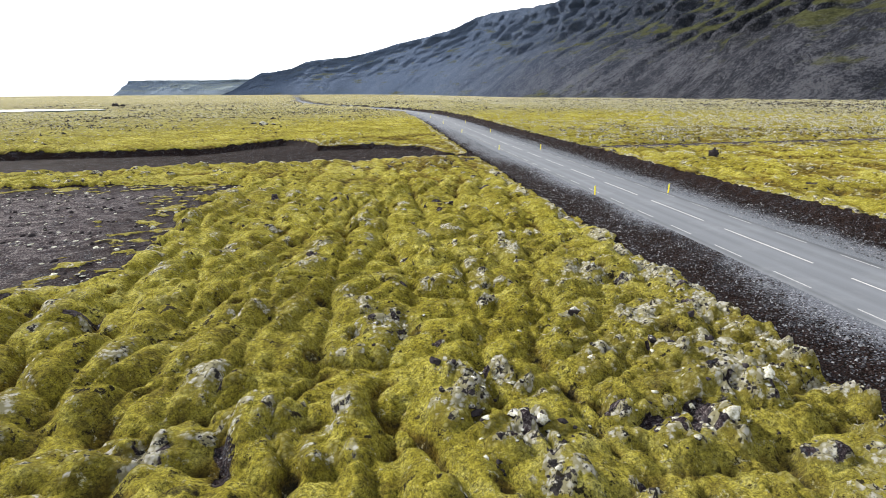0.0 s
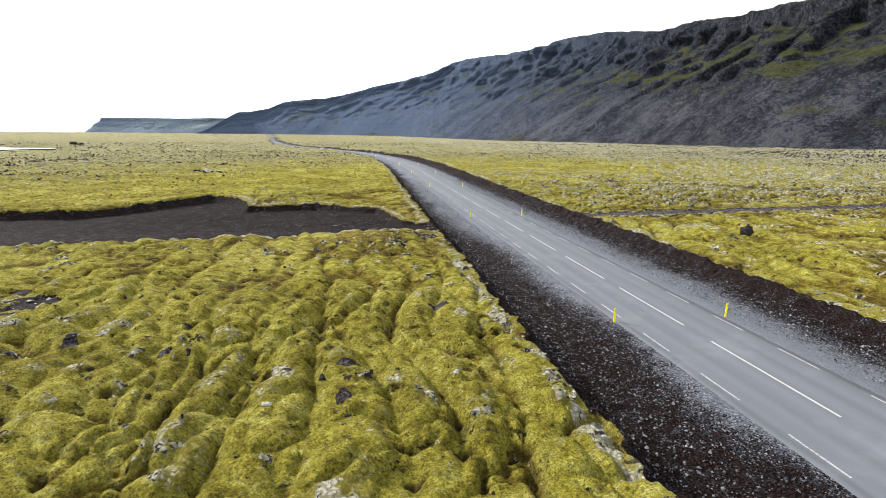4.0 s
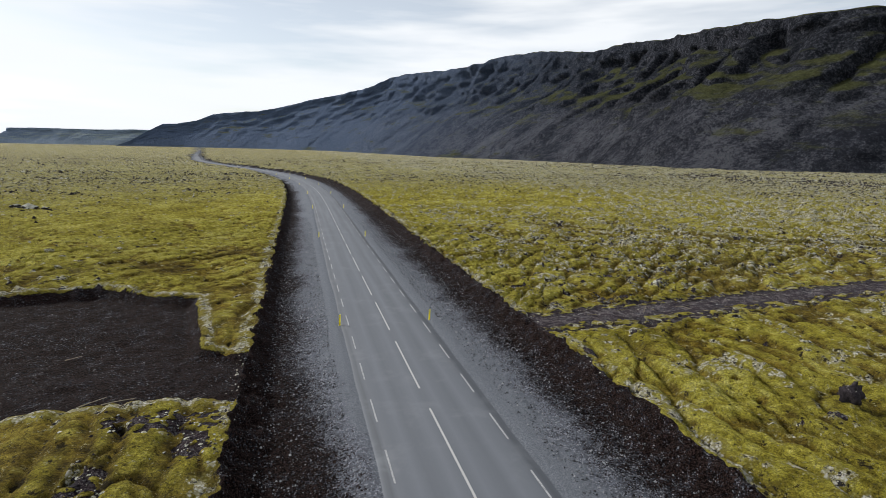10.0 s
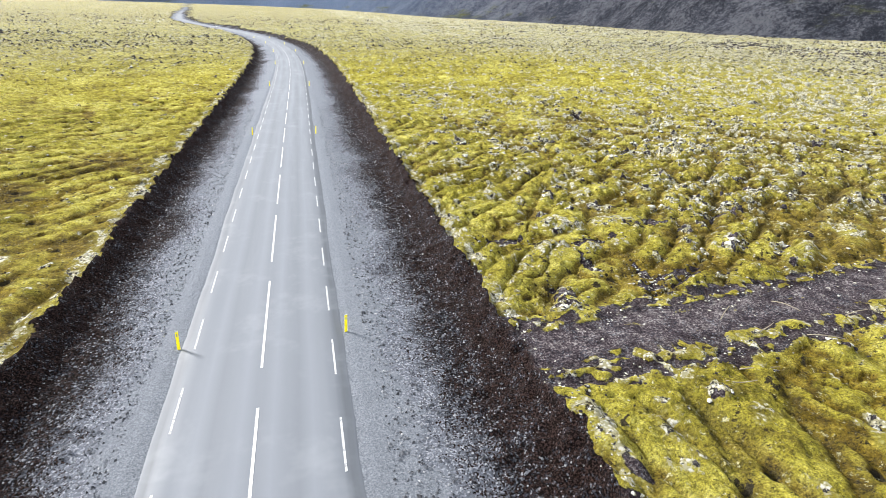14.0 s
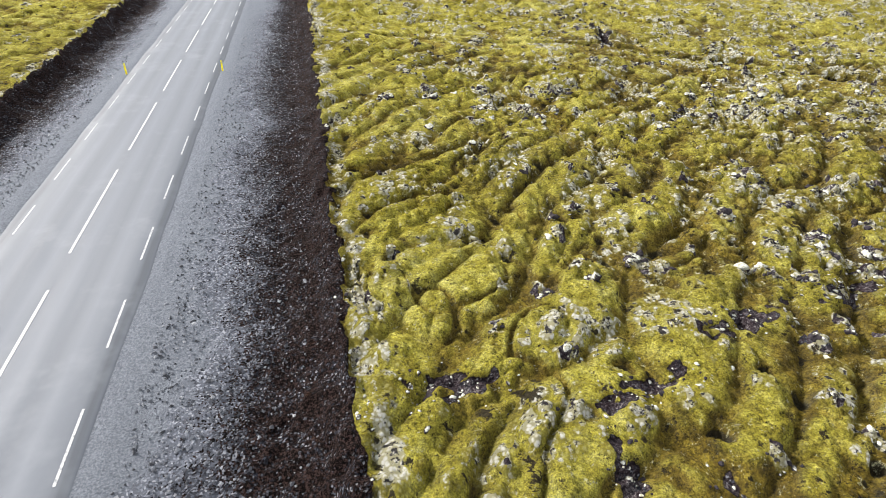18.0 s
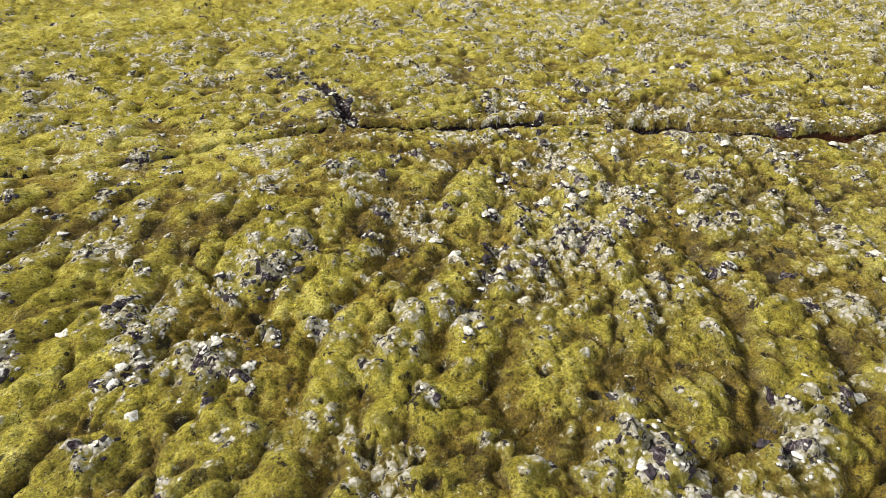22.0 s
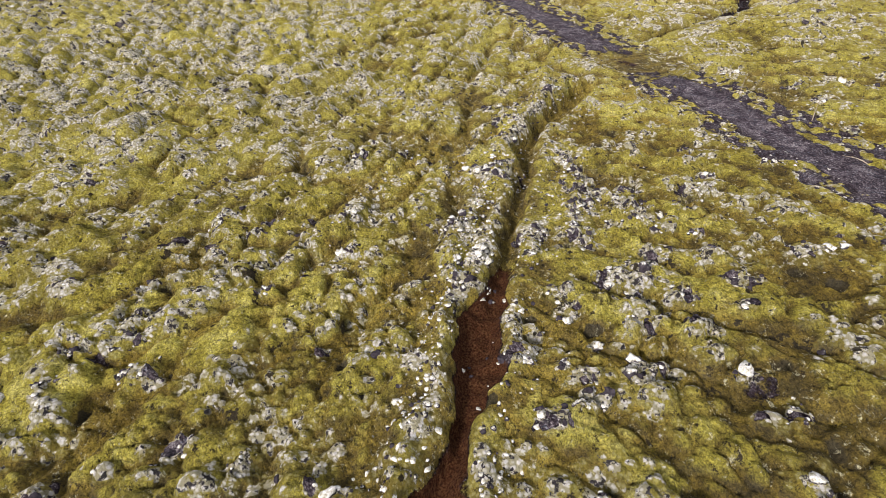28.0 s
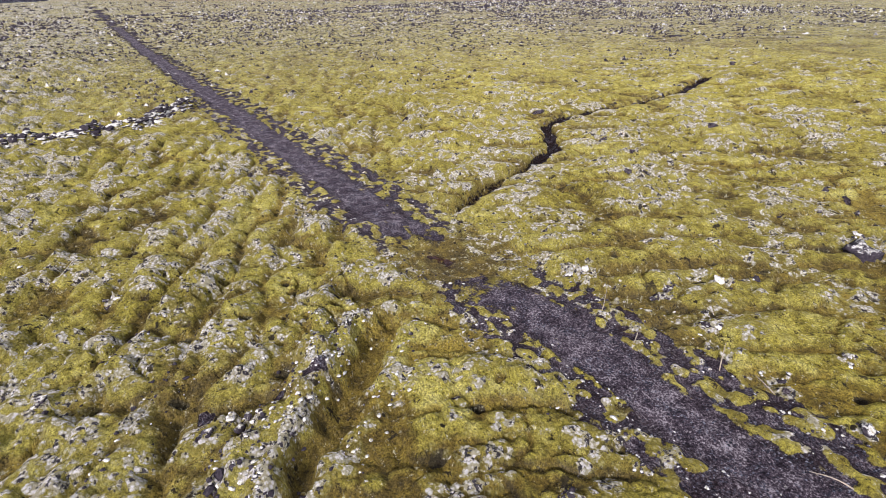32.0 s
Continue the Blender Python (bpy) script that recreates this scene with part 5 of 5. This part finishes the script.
def place_rocks():
    # the largest blocks and lumps near the way are things of their own
    for group, seed, material, names, share in ((DARK_ROCKS, 700, ROCK_ONE, ("lava_rock", "dark lava rock flecked with lichen, half sunk in moss", "rock", "lava rocks in the moss"), 150),
                                                (PALE_LUMPS, 730, LICHEN_ONE, ("lichen_lump", "pale grey lichen-covered lump of lava on moss", "rock", "lichen lumps in the moss"), 150)):
        x, y, size, z = group
        single = np.argsort(-size * close_by(x, y))[:share]
        rest = np.ones(len(x), bool)
        rest[single] = False
        soft = material is LICHEN_ONE
        meshes = [soup(names[0], *craggy(2, seed + i, 0.75 if soft else 0.65), material, soft) for i in range(14)]
        for n, i in enumerate(single):
            ob = new(names[0], meshes[n % 14])
            s = min(size[i], 0.25) * 1.15 if soft else size[i] * 1.15
            ob.matrix_basis = pose(x[i], y[i], z[i] + (-0.05 if soft else 0.1) * s, random.uniform(-15, 15), random.uniform(-15, 15), random.uniform(0, 360)) @ Matrix.Diagonal((s * random.uniform(0.8, 1.5), s * random.uniform(0.8, 1.3), s * random.uniform(0.6, 1.0), 1))
            tagged(ob, *names[1:])
        near = rest & close_by(x, y) & (size > 0.11)
        far = rest & ~near
        if soft:
            scatter("lichen_lumps", x[near], y[near], z[near], size[near], 1, 14, LICHEN, "pale grey lichen lumps strewn over the moss", "lichen", 3, 0.65, -0.15, True)
            scatter("small_lichen_lumps", x[far], y[far], z[far], size[far] * 1.1, 0, 14, LICHEN, "small pale lichen lumps strewn over the moss", "lichen", 4, 0.65, -0.15, True)
        else:
            scatter("lava_stones", x[near], y[near], z[near], size[near], 1, 14, ROCK, "dark angular lava stones strewn over the moss", "stones", 5)
            scatter("small_lava_stones", x[far], y[far], z[far], size[far] * 1.1, 0, 14, ROCK, "small dark lava stones strewn over the moss", "stones", 6)


def place_rubble():
    """The stony plain further out, in simple blocks."""
    def weight(x, y):
        d = np.hypot(x - 60, y - 100)
        patch = smooth(perlin(x / 26, y / 26, 241) + 0.6 * perlin(x / 8, y / 8, 242) + 0.5 * smooth(x, 210, 290), -0.1, 0.7)
        return (0.10 + 0.9 * patch) * smooth(d, 90, 170) * (1 - smooth(d, 420, 900)) * (np.abs(x - road_x(y)) > 13) * (open_moss(x, y) > 0.5)
    x, y = spread(60000, -420, 760, -200, 900, weight)
    x2, y2 = spread(46000, -150, 330, 150, 400, weight)
    x3, y3 = spread(42000, 190, 480, -160, 240, weight)
    x, y = np.concatenate([x, x2, x3]), np.concatenate([y, y2, y3])
    d = np.hypot(x - 60, y - 100)
    s = (0.20 + 0.65 * rng.rand(len(x)) ** 2.0) * np.interp(d, [100, 180, 300, 800], [0.45, 0.62, 0.85, 1.7])
    v = np.array([(1, 0, 0), (-1, 0, 0), (0, 1, 0), (0, -1, 0), (0, 0, 1), (0, 0, -0.6)], float)
    f = np.array([(0, 2, 4), (2, 1, 4), (1, 3, 4), (3, 0, 4)])
    pale = rng.rand(len(x)) < 0.18
    for name, pick, material, label in (("lava_rubble", ~pale, ROCK, "dark lava rubble scattered over the plain"), ("pale_rubble", pale, LICHEN, "pale lichen-grown rubble scattered over the plain")):
        m = int(pick.sum())
        P = v[None] * (1 + rng.uniform(-0.4, 0.5, (m, 6, 1))) * s[pick][:, None, None] * rng.uniform(0.6, 1.4, (m, 1, 3)) * np.array([1, 1, 0.9])
        a = rng.rand(m) * 6.28
        X = P[..., 0] * np.cos(a)[:, None] - P[..., 1] * np.sin(a)[:, None] + x[pick][:, None]
        Y = P[..., 0] * np.sin(a)[:, None] + P[..., 1] * np.cos(a)[:, None] + y[pick][:, None]
        Z = P[..., 2] + sample(GZ, x[pick], y[pick])[:, None]
        me = soup(name, np.stack([X, Y, Z], -1).reshape(-1, 3), (f[None] + (np.arange(m) * 6)[:, None, None]).reshape(-1, 3), material, False)
        tagged(new(name, me), label, "rubble", kind="stuff")


place_rocks()
place_rubble()


def make_gravel_material():
    k = Mat("crushed_stone", 0.8, 0, 0.4)
    c = k.ramp(k.island(), (0.0, (0.03, 0.032, 0.038)), (0.35, (0.12, 0.125, 0.145)), (0.7, (0.30, 0.315, 0.35)), (0.92, (0.52, 0.54, 0.58)), (1.0, (0.72, 0.73, 0.75)))
    k.color(k.mix(k.math("MULTIPLY", k.noise(40.0, 3), 0.4), c, (0.06, 0.06, 0.065)), 0.62)
    return k.m


def place_gravel():
    n = 52000
    y = rng.uniform(2, 175, n)
    left = rng.rand(n) < 0.48
    d = np.where(left, -rng.uniform(5.0, 9.8, n), rng.uniform(5.0, 11.0, n))
    x = road_x(y) + d
    close = np.interp(y, [0, 30, 120, 175], [1.0, 1.0, 0.9, 0.35])
    stony = sample(ZONE[1], x, y)
    keep = rng.rand(n) < close * (0.35 + 0.65 * stony)
    x, y = x[keep], y[keep]
    s = 0.028 + 0.055 * rng.rand(len(x)) ** 2.5
    v = np.array([(1, 0, 0), (-1, 0, 0), (0, 1, 0), (0, -1, 0), (0, 0, 1), (0, 0, -0.6)], float)
    f = np.array([(0, 2, 4), (2, 1, 4), (1, 3, 4), (3, 0, 4), (2, 0, 5), (1, 2, 5), (3, 1, 5), (0, 3, 5)])
    m = len(x)
    P = v[None] * (1 + rng.uniform(-0.4, 0.5, (m, 6, 1))) * s[:, None, None] * rng.uniform(0.7, 1.3, (m, 1, 3))
    a = rng.rand(m) * 6.28
    X = P[..., 0] * np.cos(a)[:, None] - P[..., 1] * np.sin(a)[:, None] + x[:, None]
    Y = P[..., 0] * np.sin(a)[:, None] + P[..., 1] * np.cos(a)[:, None] + y[:, None]
    Z = P[..., 2] + (sample(GZ, x, y) + 0.012)[:, None]
    me = soup("verge_gravel", np.stack([X, Y, Z], -1).reshape(-1, 3), (f[None] + (np.arange(m) * 6)[:, None, None]).reshape(-1, 3), make_gravel_material(), False)
    tagged(new("verge_gravel", me), "grey crushed stone along both road shoulders", "gravel", kind="stuff")


place_gravel()


# ---- single things ----
def boulder(x, y, size, high, seed, name="boulder", label="lone dark lava boulder with lichen specks standing on moss"):
    v, f = craggy(3, seed, 0.75)
    v = v * np.array([size, size * 0.85, high])
    ob = new(name, soup(name, v, f, ROCK_GREY))
    ob.matrix_basis = pose(x, y, ground_z(x, y) + high * 0.32, 0, 0, seed * 37)
    return tagged(ob, label, "rock")


boulder(50.9, 79.4, 0.62, 0.8, 24)
boulder(124.3, 83.6, 1.15, 0.7, 31, "lava_outcrop", "low dark lava outcrop lying in the moss")
for ox, oy, os in ((-42, 203, 1.4), (-45.5, 205, 1.0), (-38, 201, 0.8)):
    boulder(ox, oy, os, os * 0.55, int(40 + os * 10), "lava_outcrop", "dark lava outcrop rising from the mossy plain")
for ox, oy, os in ((-290, 650, 4.0), (-283, 652, 2.4)):
    boulder(ox, oy, os, os * 0.6, int(60 + os * 10), "lava_outcrop", "dark lava outcrop rising from the mossy plain")


# ---- water, wood and a car far along the road ----
def make_water():
    k = Mat("still_water", 0.08, 0, 0.5)
    k.color((0.05, 0.07, 0.08))
    k.bump(k.noise(0.8, 3), 0.15, 0.05)
    return k.m


def build_water():
    n = 48
    ring = []
    for i in range(n):
        a = 2 * math.pi * i / n
        r = 1 + 0.3 * noise.noise(Vector((math.cos(a) * 1.7, math.sin(a) * 1.7, 3.1)))
        ring.append((-300 + 85 * r * math.cos(a) + 12 * math.sin(a), 440 + 46 * r * math.sin(a), 0.75))
    low = [(x, y, z - 1.2) for x, y, z in ring]
    faces = [tuple(range(n))] + [(i, i + n, (i + 1) % n + n, (i + 1) % n) for i in range(n)]
    me = mesh_from("water", ring + low, faces, make_water())
    tagged(new("water", me), "pale still pond on the mossy plain", "water", kind="structure")


build_water()


def stick(x, y, length, turn, lean, seed):
    """A bleached branch: bent, tapered and knotted."""
    r = random.Random(seed)
    rings, sides = 7, 6
    verts = []
    bend_x, bend_y = r.uniform(-0.08, 0.08), r.uniform(-0.08, 0.08)
    for i in range(rings):
        t = i / (rings - 1)
        rad = 0.035 * (1 - 0.6 * t) * r.uniform(0.85, 1.15)
        for k in range(sides):
            a = 2 * math.pi * k / sides
            verts.append((math.cos(a) * rad + bend_x * math.sin(t * 3), math.sin(a) * rad + bend_y * math.sin(t * 4), t * length))
    faces = [(i * sides + k, i * sides + (k + 1) % sides, (i + 1) * sides + (k + 1) % sides, (i + 1) * sides + k) for i in range(rings - 1) for k in range(sides)]
    faces += [tuple(range(sides))[::-1], tuple((rings - 1) * sides + k for k in range(sides))]
    ob = new("stick", mesh_from("stick", verts, faces, WOOD, True))
    ob.matrix_basis = pose(x, y, ground_z(x, y) + (0.03 if lean > 45 else -0.1), 0, 0, turn) @ pose(0, 0, 0, lean, 0, 0)
    upright = lean < 45
    tagged(ob, "thin bleached wooden stake standing upright beside the track" if upright else "pale bleached stick lying beside the old track", "stick", "sticks along the track")


for n, (x, y, ln, turn, lean) in enumerate([(53.6, 96.7, 1.8, 60, 86), (48.1, 95.1, 2.0, 80, 86), (54.8, 100.3, 1.6, 20, 84), (51.2, 97.4, 1.5, 110, 86), (46.2, 93.9, 1.3, 70, 85), (57.5, 97.9, 1.7, 95, 86), (50.4, 99.2, 1.1, 10, 12),
                                                   (124.1, 104.2, 1.7, 35, 86), (113.9, 103.6, 1.4, 120, 85), (127.3, 103.4, 1.5, 0, 6), (120.7, 102.1, 1.6, 40, 7), (118.5, 101.4, 1.2, 75, 86), (7.5, 89.6, 1.8, 100, 86), (5.6, 90.4, 1.5, 60, 86), (6.4, 89.2, 1.6, 130, 87),
                                                   (-4.0, 103.0, 1.4, 40, 87), (1.5, 101.0, 1.1, 120, 87)]):
    stick(x, y, ln, turn, lean, n)


def build_car(y):
    white = make_plain("white_car_paint", (0.9, 0.9, 0.9), 0.25, 0.6, 0.05)
    dark = make_plain("dark_glass", (0.03, 0.035, 0.04), 0.08, 0.6, 0.1)
    rubber = make_plain("tyre_rubber", (0.03, 0.03, 0.03), 0.9, 0.2, 0.2)
    steel = make_plain("wheel_steel", (0.5, 0.5, 0.52), 0.3, 0.6, 0.1)
    lamp = make_plain("lamp_glass", (0.85, 0.85, 0.8), 0.1, 0.6, 0.05)
    car = new("car")
    part("body", block(1.8, 4.5, 0.7, (0, 0, 0.65), 0.12, 0.96), white, car)
    cabin = part("cabin", block(1.62, 2.6, 0.7, (0, -0.3, 1.32), 0.14, 0.8), white, car)
    part("windscreen", block(1.3, 0.05, 0.45, (0, 0.93, 1.3), 0.01), dark, cabin, "dark glass windscreen")
    part("rear_window", block(1.3, 0.05, 0.4, (0, -1.53, 1.32), 0.01), dark, cabin, "dark glass rear window")
    for sx in (-1, 1):
        part("side_window", block(0.05, 2.0, 0.38, (sx * 0.76, -0.3, 1.32), 0.01), dark, cabin, "dark glass side window")
        part("headlight", block(0.32, 0.08, 0.18, (sx * 0.62, 2.24, 0.78), 0.02), lamp, car, "clear glass headlight")
        for yy in (-1.4, 1.4):
            wheel = part("wheel", drum(0.33, 0.22, (sx * 0.82, yy, 0.33), Matrix.Rotation(math.pi / 2, 4, "Y"), 20, 0.04), rubber, car, "black rubber wheel")
            part("rim", drum(0.2, 0.24, (sx * 0.82, yy, 0.33), Matrix.Rotation(math.pi / 2, 4, "Y"), 16, 0.02), steel, wheel, "grey steel rim")
    a = heading(y)
    off = -1.7
    car.matrix_basis = pose(float(road_x(y)) + off * math.cos(a), y - off * math.sin(a), ROAD_Z - 0.03, 0, 0, 180 - math.degrees(a))
    tagged(car, "small white car on the asphalt far down the road", "car")


build_car(530.0)
